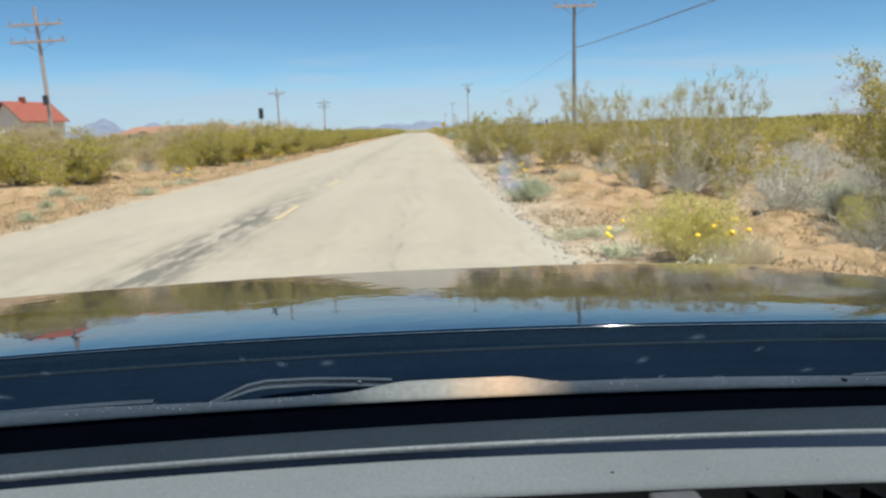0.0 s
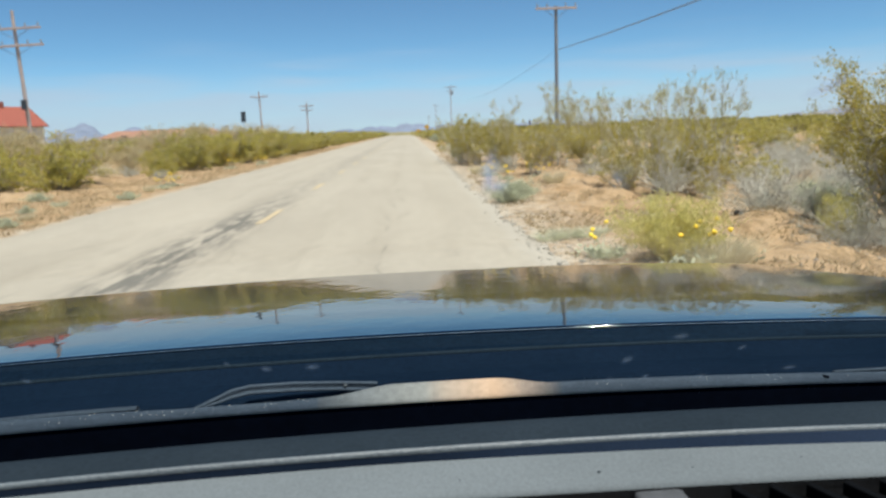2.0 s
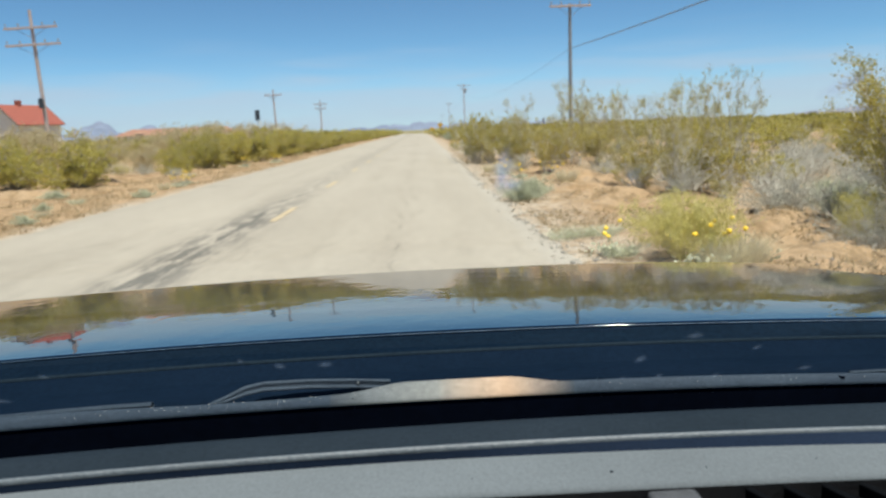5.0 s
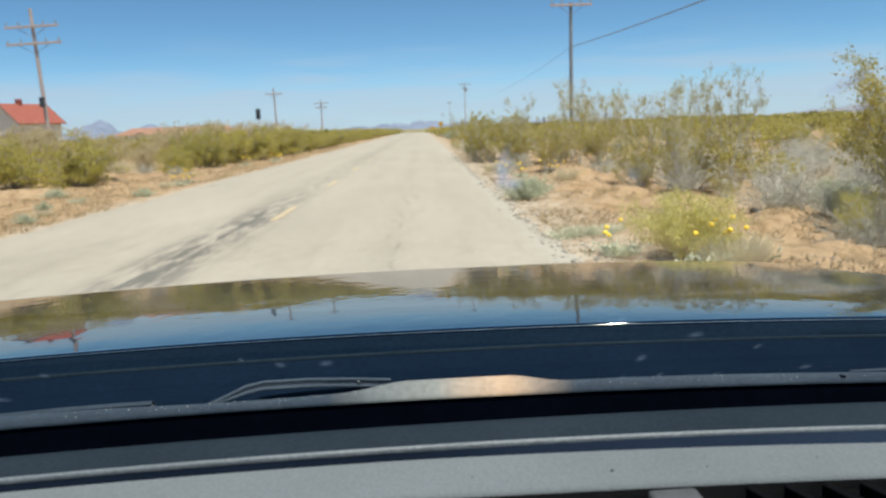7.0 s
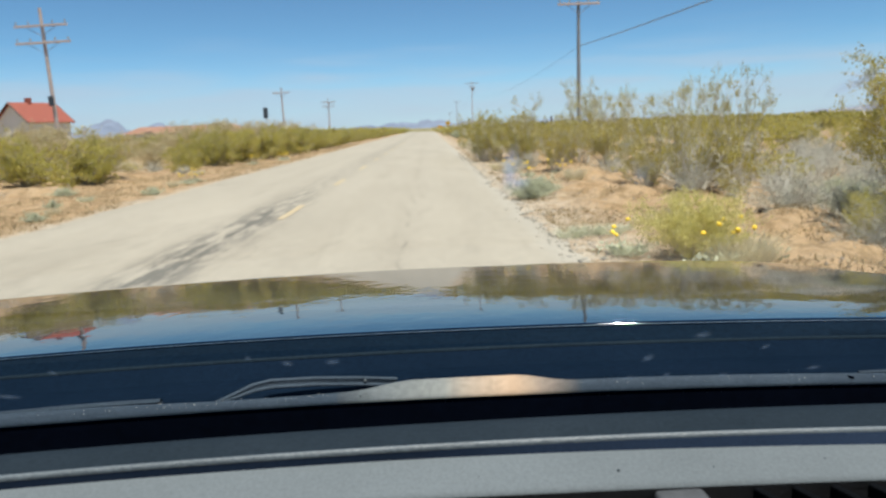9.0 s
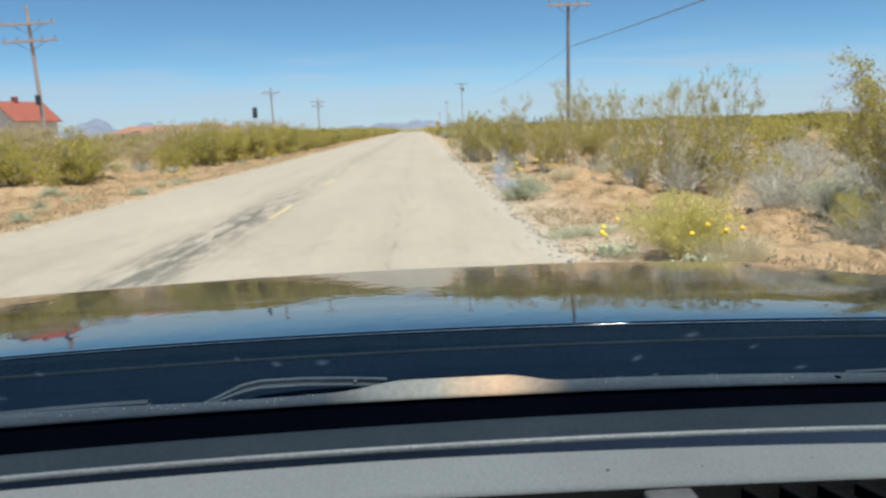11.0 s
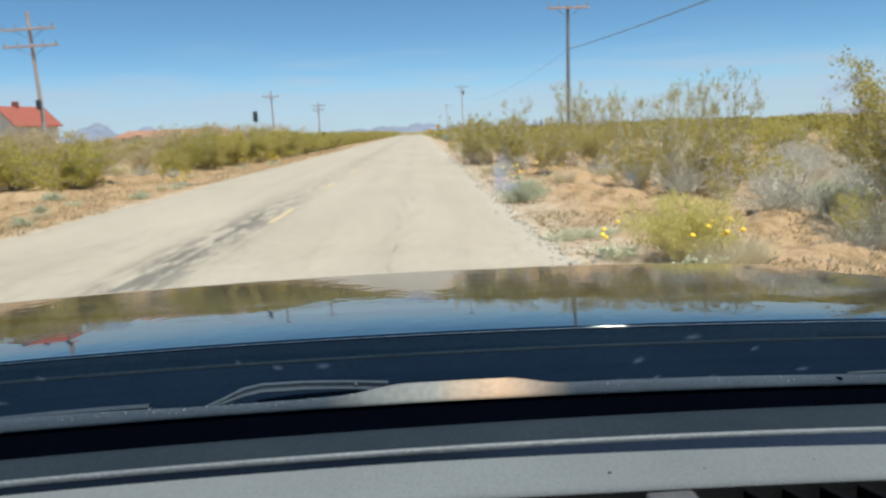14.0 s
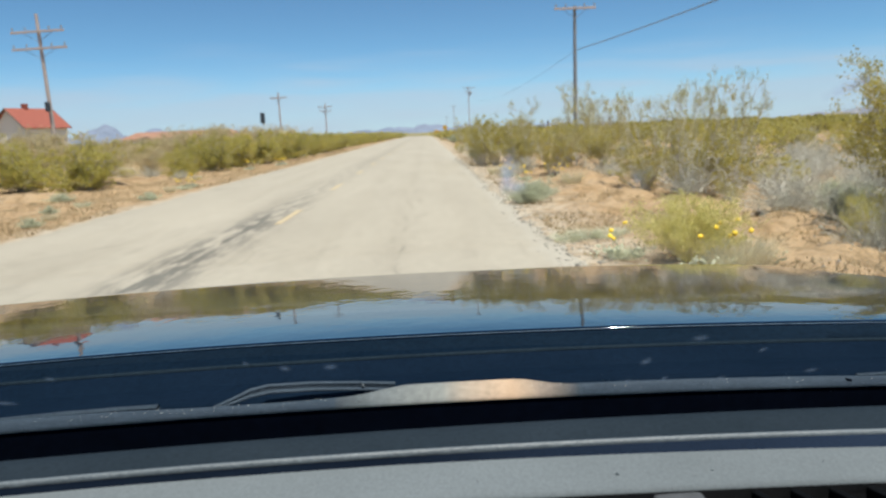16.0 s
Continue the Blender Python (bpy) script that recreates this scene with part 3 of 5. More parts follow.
rows = [roll_row(radians(a)) for a in (95, 80, 65, 50, 36, 22, 10)]
rows += [hood_row(u) for u in (0.01, 0.025, 0.05, 0.09, 0.14, 0.2, 0.28, 0.36, 0.45, 0.55, 0.66, 0.77, 0.88, 0.96)]
rows += [nose_row(k) for k in (0.0, 0.05, 0.12, 0.22, 0.36, 0.52, 0.7, 0.86, 1.0)]
rows += [lambda x: (nose_row(1)(x)[0] + 0.03, nose_row(1)(x)[1] - 0.12)]
hood = sweep("hood", rows, PAINT, car, "glossy dark navy bonnet mirroring the sky and the brush", half=1.42, n=140)

sweep("hood_flange", [roll_row(radians(95)), lambda x: (hood_edge(x) - 0.006, hood_z(x, hood_edge(x)) - 0.012), lambda x: (hood_edge(x) - 0.035, hood_z(x, hood_edge(x)) - 0.027), lambda x: (0.930 + 0.048 * x * x, sag(x, -0.296)), lambda x: (0.907 + 0.048 * x * x, sag(x, -0.300))], FLANGE, car, "dull dark folded edge of the bonnet tinted with sky blue")

# added thin tube; its pale specks paint the dusty edge's bright glint
def bead_row(a):
    return lambda x: (hood_edge(x) + 0.0006 + 0.0007 * math.cos(a), hood_z(x, hood_edge(x)) - 0.0024 + 0.0007 * math.sin(a))


sweep("edge_bead", [bead_row(radians(a)) for a in range(0, 361, 60)], BEAD, car, "thin dusty line with painted glint along the bonnet edge")

# cowl between bonnet and windscreen, with its rubber seal
cowl_rows = [lambda x: (hood_edge(x) + 0.06, sag(x, -0.350)), lambda x: (0.95 + 0.04 * x * x, sag(x, -0.325)), lambda x: (0.912 + 0.05 * x * x, sag(x, -0.302)), lambda x: (0.87 + 0.04 * x * x, sag(x, -0.300)), lambda x: (0.83 + 0.03 * x * x, sag(x, -0.304)), lambda x: (0.808 + 0.0295 * x * x, sag(x, -0.318)), lambda x: (0.804 + 0.0295 * x * x, sag(x, -0.345))]
sweep("cowl_panel", cowl_rows, BLACK_PLASTIC, car, "dusty black plastic cowl panel tinted with sky blue")


def seal_row(a):
    return lambda x: (0.904 + 0.048 * x * x + 0.0034 * math.cos(a), sag(x, -0.2874) + 0.0034 * math.sin(a))


sweep("cowl_seal", [seal_row(radians(a)) for a in range(0, 361, 45)], SEAL, car, "thin grey rubber seal")
sweep("seal_web", [lambda x: (0.905 + 0.048 * x * x, sag(x, -0.2865)), lambda x: (0.888 + 0.045 * x * x, sag(x, -0.2935)), lambda x: (0.872 + 0.04 * x * x, sag(x, -0.2996)), lambda x: (0.862 + 0.04 * x * x, sag(x, -0.3025))], BLACK_PLASTIC, car)


# grey lip along the foot of the windscreen, with a raised hump over the wiper pivot
def bell(x, a, b, soft):
    up = 1 / (1 + math.exp(-(x - a) / soft))
    down = 1 / (1 + math.exp(-(b - x) / soft))
    return up * down


def lip_foot(x):
    return 0.7844 + 0.0295 * x * x


def rise(x, a, b):
    k = min(max((x - a) / (b - a), 0.0), 1.0)
    return k * k * (3 - 2 * k)


def lip_row(u, bulge):
    """The lip swells into a flat-topped hump over the wiper pivot."""
    def f(x):
        low = bell(x, -0.30, -0.09, 0.03)
        hump = rise(x, -0.085, -0.005) * (1.0 - rise(x, 0.108, 0.176))
        w, t = 0.0080 - 0.002 * low + 0.0145 * hump, 0.0118 - 0.0032 * low + 0.0036 * hump - 0.0022 * rise(x, 0.25, 0.6)
        return lip_foot(x) + w * u - bulge * 0.001, sag(x, -0.305) + t * math.sin(u * 1.4) / math.sin(1.4) + bulge * 0.0012
    return f


PROFILE = ((0.0, 0.2), (0.12, 0.6), (0.25, 0.9), (0.4, 1.0), (0.6, 1.0), (0.8, 0.8), (0.92, 0.4), (1.0, 0.0))
lip_rows = [lambda x: (lip_foot(x) + 0.001, sag(x, -0.3065))]
lip_rows += [lip_row(u, b) for u, b in PROFILE]
lip_rows += [lambda x: (lip_foot(x) + 0.030, sag(x, -0.322))]
CAP_ENDS = (-0.095, 0.185)
sweep("windscreen_lip", lip_rows, LIP_PLASTIC, car, "grey plastic lip along the windscreen foot", lo=-1.2, hi=CAP_ENDS[0], n=120)
sweep("windscreen_lip", lip_rows, LIP_PLASTIC, car, "grey plastic lip along the windscreen foot", lo=CAP_ENDS[1], hi=1.2, n=110)
sweep("pivot_cap", lip_rows, CAP, car, "dusty smooth cap with warm sunlight painted on", lo=CAP_ENDS[0], hi=CAP_ENDS[1], n=80)


# the parked wiper: a thin arm that rises out of the lip and lies along it
def wiper():
    pts = [(-0.2330, 0.7950, -0.3015), (-0.2150, 0.8025, -0.2975), (-0.1950, 0.8110, -0.2920), (-0.1751, 0.8200, -0.2912), (-0.1247, 0.8240, -0.2922), (-0.0717, 0.8260, -0.2954), (-0.0274, 0.8240, -0.2982)]
    up = Vector((0, 0.0006, 0.0022))
    mid = [Vector(from_eye(*p)) for p in pts]
    ups = [up * min(1.0, 0.15 + 0.4 * i) for i in range(len(mid))]
    v, f = tubes([([p + u for p, u in zip(mid, ups)], [0.0014] * len(pts)), ([p - u for p, u in zip(mid, ups)], [0.0013] * len(pts))], 8)
    k = len(v)
    v += [tuple(p + u) for p, u in zip(mid, ups)] + [tuple(p - u) for p, u in zip(mid, ups)]
    n = len(mid)
    f += [(k + i, k + i + 1, k + n + i + 1, k + n + i) for i in range(n - 1)]
    arm = part("wiper_arm", mesh_of("wiper_arm", v, f, WIPER_GREY, True), None, car, "thin blue-grey wiper arm with a raised rim")
    bm = bmesh.new()
    bmesh.ops.create_uvsphere(bm, u_segments=12, v_segments=8, radius=0.0012, matrix=Matrix.Translation(from_eye(*(-0.0654, 0.8240, -0.2943))))
    part("pivot_nut", bm, CAP, arm, "small pale pivot nut", True)
    # blade resting on the other side
    pts = [(-0.5295, 0.8380, -0.3199), (-0.4151, 0.8220, -0.3091), (-0.3455, 0.8120, -0.3036), (-0.2992, 0.8060, -0.3008)]
    v, f = tubes([([Vector(from_eye(*p)) for p in pts], [0.0024] * len(pts))], 6)
    part("wiper_blade", mesh_of("wiper_blade", v, f, WIPER_GREY, False), None, car, "flat grey wiper blade")


wiper()

# slanting joint where the lip meets the corner trim, with the far end of the second blade
jx = 0.505
jy, jz = lip_row(0.5, 1.0)(jx)
bm = bmesh.new()
box(bm, (-0.0003, -0.0040, -0.0012), (0.0003, 0.0040, 0.0006), 0.0001, Matrix.Translation(from_eye(jx, jy, jz)) @ pose(0, 0, 0, 0, 0, 42))
part("lip_joint", bm, NEAR_BLACK, car, "narrow dark joint in the lip")
pts = [(0.525, 0.8070, -0.3092), (0.66, 0.8175, -0.3145), (0.80, 0.8300, -0.3225), (0.95, 0.8440, -0.3340)]
v, f = tubes([([Vector(from_eye(*p)) for p in pts], [0.0012, 0.002, 0.0022, 0.0022])], 6)
part("wiper_blade", mesh_of("wiper_blade", v, f, WIPER_GREY, False), None, car, "thin grey wiper blade")

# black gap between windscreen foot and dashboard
sweep("windscreen_gap", [lambda x: (lip_foot(x) + 0.0012, sag(x, -0.3060)), lambda x: (lip_foot(x) + 0.003, sag(x, -0.34)), lambda x: (lip_foot(x) - 0.02, sag(x, -0.37)), lambda x: (0.66 + 0.02 * x * x, sag(x, -0.37)), lambda x: (0.66 + 0.02 * x * x, sag(x, -0.335))], NEAR_BLACK, car, "deep black gap under the glass", smooth=False)


# dashboard: front slope, thin moulded ridge, step, broad pad, vent recess
def dash_front(x):
    return 0.7061 + 0.0174 * x + 0.0271 * x * x


def dash_ridge(x):
    return 0.6523 + 0.0074 * x + 0.0055 * x * x


def dash_step(x):
    return 0.6494 - 0.0098 * x


def pad_end(x):
    return 0.6005 - 0.0115 * x + 0.0408 * x * x


dash = part("dashboard", mesh_of("dashboard_base", [from_eye(*p) for p in ((-1.15, 0.70, -0.40), (1.15, 0.70, -0.40), (1.15, 0.12, -0.44), (-1.15, 0.12, -0.44), (-1.15, 0.70, -0.9), (1.15, 0.70, -0.9), (1.15, 0.2, -0.9), (-1.15, 0.2, -0.9))], [(0, 1, 2, 3), (0, 4, 5, 1), (1, 5, 6, 2), (2, 6, 7, 3), (3, 7, 4, 0)], DASH_DARK), None, car, "grey vinyl dashboard with a moulded ridge")
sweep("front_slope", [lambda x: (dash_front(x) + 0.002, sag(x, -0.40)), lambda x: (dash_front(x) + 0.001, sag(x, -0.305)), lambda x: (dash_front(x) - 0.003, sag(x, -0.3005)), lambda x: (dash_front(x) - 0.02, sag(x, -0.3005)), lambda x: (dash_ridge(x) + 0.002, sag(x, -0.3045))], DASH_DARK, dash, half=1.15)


def ridge_row(a):
    return lambda x: (dash_ridge(x) + 0.0030 * math.cos(a), sag(x, -0.3038) + 0.0040 * math.sin(a))


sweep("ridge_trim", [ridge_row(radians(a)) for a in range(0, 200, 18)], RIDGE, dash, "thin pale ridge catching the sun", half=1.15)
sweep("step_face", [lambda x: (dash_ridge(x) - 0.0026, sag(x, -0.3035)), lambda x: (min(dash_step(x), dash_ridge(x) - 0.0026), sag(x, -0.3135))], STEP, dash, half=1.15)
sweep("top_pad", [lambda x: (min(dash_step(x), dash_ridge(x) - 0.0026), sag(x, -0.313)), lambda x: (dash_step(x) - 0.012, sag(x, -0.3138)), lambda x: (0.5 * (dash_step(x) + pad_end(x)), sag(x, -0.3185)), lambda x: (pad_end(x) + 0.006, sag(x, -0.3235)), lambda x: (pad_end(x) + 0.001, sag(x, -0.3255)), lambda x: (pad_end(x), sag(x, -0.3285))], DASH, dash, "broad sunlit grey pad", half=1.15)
# first strip is the pad's own end face, painted vent black as shade
sweep("vent_recess", [lambda x: (pad_end(x), sag(x, -0.3285)), lambda x: (pad_end(x) + 0.002, sag(x, -0.352)), lambda x: (0.5, sag(x, -0.352)), lambda x: (0.495, sag(x, -0.335)), lambda x: (0.3, sag(x, -0.365)), lambda x: (0.12, sag(x, -0.44))], VENT, dash, "black demister vent recess and shaded pad end face", half=1.15, smooth=False)
for k in range(8):
    bm = bmesh.new()
    x = 0.300 + 0.036 * k
    y1 = pad_end(x) - 0.003
    box(bm, (-0.0022, -0.045 * S, -0.006), (0.0022, 0.0, 0.002), 0.0008, Matrix.Translation(from_eye(x, y1, sag(x, -0.3325))) @ pose(0, 0, 0, 0, 0, 20))
    part("vent_slat", bm, SLAT, dash)
bm = bmesh.new()
box(bm, (-0.0135, -0.02, -0.008), (0.0135, 0.0, 0.0045), 0.003, Matrix.Translation(from_eye(0.228, 0.598, -0.3372)))
part("sun_sensor", bm, SENSOR, dash, "small grey rounded sensor box", True)

# windscreen glass, raked back over the dashboard
GLASS_FOOT, GLASS_RAKE = (0.800, -0.318), radians(36)


def glass_point(x, up):
    """A place on the glass: across, and up along the rake."""
    return (x, GLASS_FOOT[0] + 0.0295 * x * x - up * math.cos(GLASS_RAKE), sag(x, GLASS_FOOT[1]) + up * math.sin(GLASS_RAKE))


gvs, gfs = [], []
for i in range(41):
    x = -1.1 + 2.2 * i / 40
    for j in range(9):
        gvs.append(from_eye(*glass_point(x, 0.0 + 1.05 * j / 8)))
for i in range(40):
    for j in range(8):
        a = i * 9 + j
        gfs.append((a, a + 9, a + 10, a + 1))
windshield = part("windshield", mesh_of("windshield", gvs, gfs, GLASS, True), None, car, "clear raked windscreen with dried smears")
windshield.visible_shadow = False


def smudge(cx, cy, wide, tall, material, lean=0.0):
    """A dried smear on the inside of the glass, at slopes cx across and cy up from the mount."""
    lo, hi = 0.0, 1.0
    for _ in range(40):
        up = (lo + hi) / 2
        _, y, z = glass_point(0, up)
        if z / y < cy:
            lo = up
        else:
            hi = up
    _, y, z = glass_point(0, up)
    verts, faces = [(0, 0, 0)], []
    n = 20
    for k in range(n):
        a = 2 * math.pi * k / n
        verts.append((math.cos(a), math.sin(a), 0))
    for k in range(n):
        faces.append((0, 1 + k, 1 + (k + 1) % n))
    ob = new("smear", mesh_of("smear", verts, faces, material))
    ob.matrix_basis = Matrix.Translation(from_eye(cx * y, y - 0.004, z - 0.004)) @ pose(0, 0, 0, 180 - math.degrees(GLASS_RAKE), 0, 0) @ pose(0, 0, 0, 0, 0, lean) @ Matrix.Diagonal((wide * y * S, tall * y * S, 1, 1))
    ob.parent = windshield
    ob.visible_shadow = False


SMEARS = [
    (0.1349, -0.0524, 0.0141, 0.0752, SMUDGE_BLUE, 0),
    (0.1452, -0.0700, 0.0200, 0.0250, SMUDGE_BLUE, 20),
    (0.3183, -0.0648, 0.0188, 0.0355, SMUDGE_DULL, 0),
    (0.6114, 0.0482, 0.0392, 0.0230, SMUDGE_BLUE, 50),
    (-0.1876, -0.3175, 0.0102, 0.0168, SMUDGE_PALE, 0),
    (-0.1235, -0.3187, 0.0125, 0.0168, SMUDGE_PALE, -30),
    (0.3314, -0.3366, 0.0102, 0.0224, SMUDGE_PALE, 0),
    (0.5782, -0.3642, 0.0125, 0.0149, SMUDGE_PALE, 40),
    (-0.5801, -0.3464, 0.0219, 0.0149, SMUDGE_PALE, -25),
    (0.4115, -0.3052, 0.0157, 0.0168, SMUDGE_PALE, 0),
    (0.3587, -0.3645, 0.0063, 0.0168, SMUDGE_PALE, 0),
    (0.3043, -0.3655, 0.0071, 0.0149, SMUDGE_PALE, 0),
    (0.4428, -0.3684, 0.0078, 0.0149, SMUDGE_PALE, 0),
    (0.5045, -0.3281, 0.0071, 0.0149, SMUDGE_PALE, 0),
    (-0.5136, -0.3144, 0.0071, 0.0131, SMUDGE_PALE, 0),
    (-0.2420, -0.3067, 0.0055, 0.0112, SMUDGE_PALE, 0),
]
for args in SMEARS:
    smudge(*args)

# the rest of the body, mostly out of sight
def car_body():
    zt = EYE[2]
    for side in (-1, 1):
        v = []
        prof = [(1.74, 0.36), (1.72, 0.70), (1.60, 0.84), (1.2, 0.95), (0.56, 1.075), (-0.2, 1.06), (-2.6, 1.05), (-2.9, 0.95), (-2.95, 0.36)]
        for y, z in prof:
            v.append((side * 0.83, y, z))
        for y, z in prof:
            v.append((side * 0.93, y, max(0.36, z - 0.12) if z > 0.4 else z))
        for y, z in prof:
            v.append((side * 0.92, y, 0.36))
        n = len(prof)
        f = [(i, i + 1, n + i + 1, n + i) for i in range(n - 1)] + [(n + i, n + i + 1, 2 * n + i + 1, 2 * n + i) for i in range(n - 1)]
        part("side_panel", mesh_of("side_panel", v, f, PAINT, True), None, car, "dark navy body side")
    bm = bmesh.new()
    box(bm, (-0.92, 1.58, 0.36), (0.92, 1.80, 0.78), 0.06)
    part("front_bumper", bm, PAINT, car, "", True)
    bm = bmesh.new()
    box(bm, (-0.9, -2.95, 0.34), (0.9, 1.65, 0.42), 0.02)
    part("floor_pan", bm, NEAR_BLACK, car)
    bm = bmesh.new()
    box(bm, (-0.66, -2.0, zt + 0.24), (0.66, -0.10, zt + 0.30), 0.03)
    part("roof", bm, PAINT, car, "", True)
    bm = bmesh.new()
    box(bm, (-0.64, -1.98, zt + 0.215), (0.64, -0.11, zt + 0.235), 0.005)
    part("headliner", bm, CABIN, car)
    bm = bmesh.new()
    box(bm, (-0.92, -2.97, 0.38), (0.92, -2.83, 1.07), 0.04)
    part("tailgate", bm, PAINT, car)
    for side in (-1, 1):
        for y0, y1, y2, y3 in ((0.30, -0.16, -0.92, -0.90), (-1.0, -0.96, -1.95, -2.62)):
            v = [(side * 0.82, y0, 1.05), (side * 0.67, y1, zt + 0.24), (side * 0.67, y2, zt + 0.24), (side * 0.82, y3, 1.05)]
            pane = part("side_window", mesh_of("side_window", v, [(0, 1, 2, 3)], GLASS), None, car, "clear side window")
            pane.visible_shadow = False
    v = [(-0.80, -2.86, 1.08), (0.80, -2.86, 1.08), (0.65, -1.99, zt + 0.25), (-0.65, -1.99, zt + 0.25)]
    pane = part("rear_window", mesh_of("rear_window", v, [(0, 1, 2, 3)], GLASS), None, car, "clear rear window")
    pane.visible_shadow = False
    for side in (-1, 1):
        for y0, y1 in ((0.42, -0.12), (-1.0, -0.95), (-2.85, -1.95)):
            bm = bmesh.new()
            rod(bm, (side * 0.80, y0, 1.03), (side * 0.66, y1, zt + 0.25), 0.035, 0.03, 8)
            part("pillar", bm, PAINT, car, "", True)
        for y in (0.95, -2.1):
            bm = bmesh.new()
            rod(bm, (side * 0.72, y, 0.345), (side * 0.93, y, 0.345), 0.345, 0.345, 28)
            wheel = part("wheel", bm, RUBBER, car, "black road tyre")
            bm = bmesh.new()
            rod(bm, (side * 0.90, y, 0.345), (side * 0.94, y, 0.345), 0.22, 0.19, 20)
            part("rim", bm, METAL, wheel, "grey metal rim")
    for x in (-0.4, 0.4):
        bm = bmesh.new()
        box(bm, (x - 0.25, -1.2, 0.55), (x + 0.25, -0.62, 0.70), 0.05)
        box(bm, (x - 0.25, -1.34, 0.6), (x + 0.25, -1.2, 1.2), 0.05)
        part("seat", bm, CABIN, car, "", True)


car_body()


# crumbs and specks of dirt lying on the dashboard pad
def crumbs():
    r = np.random.default_rng(3)
    bm = bmesh.new()
    for x in (-0.30, -0.27, -0.36, -0.12, 0.05, 0.33, 0.38, 0.18, -0.2, 0.27):
        y = dash_step(x) - 0.006 - 0.03 * r.uniform()
        k = (dash_step(x) - y) / (dash_step(x) - pad_end(x))
        size = r.uniform(0.0003, 0.0007)
        bmesh.ops.create_icosphere(bm, subdivisions=1, radius=size, matrix=Matrix.Translation(from_eye(x, y, sag(x, -0.3133 - 0.0112 * k) + size / S * 0.6)) @ Matrix.Diagonal((1.6, 1.2, 0.8, 1)))
    dirt = part("crumbs", bm, DASH_DARK)
    dirt.matrix_basis = pose(0, 0, 0, 0, 0, CAR_YAW)
    tagged(dirt, "dark specks of dirt on the grey dashboard", "dirt", kind="stuff")


crumbs()


# pale grit caught along the windscreen lip
def grit():
    r = np.random.default_rng(8)
    bm = bmesh.new()
    for _ in range(90):
        x = r.uniform(-0.5, 0.55) if r.uniform() < 0.6 else r.uniform(-0.42, 0.0)
        y, z = lip_row(r.uniform(0.25, 0.9), 1.0)(x)
        bmesh.ops.create_icosphere(bm, subdivisions=1, radius=r.uniform(0.00016, 0.0004), matrix=Matrix.Translation(from_eye(x, y, z + 0.0004)))
    dirt = part("grit", bm, GRIT)
    dirt.matrix_basis = pose(0, 0, 0, 0, 0, CAR_YAW)
    tagged(dirt, "pale grains of grit on the grey windscreen lip", "dirt", kind="stuff")


grit()


# fine dust dried onto the lower part of the glass
def glass_dust():
    r = np.random.default_rng(19)
    verts, faces = [], []
    across, rake = Vector((1, 0, 0)), Vector((0, -math.cos(GLASS_RAKE), math.sin(GLASS_RAKE)))
    for _ in range(260):
        x, up = r.uniform(-0.62, 0.62), 0.012 + 0.085 * r.uniform() ** 1.3
        if r.uniform() < 0.5:
            x = abs(x)
        c = Vector(from_eye(*glass_point(x, up))) + Vector((0, -0.0015, -0.0015))
        size = 0.0002 + 0.0005 * r.uniform() ** 3
        k = len(verts)
        for i in range(6):
            a = i * math.pi / 3
            verts.append(tuple(c + across * (size * r.uniform(0.6, 1.3) * math.cos(a)) + rake * (size * 1.6 * r.uniform(0.6, 1.3) * math.sin(a))))
        faces.append(tuple(range(k, k + 6)))
    dust = new("glass_dust", mesh_of("glass_dust", verts, faces, DUST))
    dust.matrix_basis = pose(0, 0, 0, 0, 0, CAR_YAW)
    dust.visible_shadow = False
    tagged(dust, "fine pale dust dried onto the lower windscreen", "dust", kind="stuff")


glass_dust()

# ---------------------------------------------------------------- plants
def fit_size(lines, centres, height, width):
    """Stems and leaf places scaled to a height and a width."""
    allp = np.array([(v.x, v.y, v.z) for pts, _ in lines for v in pts])
    kz = height / allp[:, 2].max()
    kx = width / (2 * np.percentile(np.abs(allp[:, :2]), 98))
    lines = [([Vector((p.x * kx, p.y * kx, p.z * kz)) for p in pts], rad) for pts, rad in lines]
    cen = np.array(centres) * (kx, kx, kz)
    cen[:, 2] = np.maximum(cen[:, 2], 0.02)
    return lines, cen


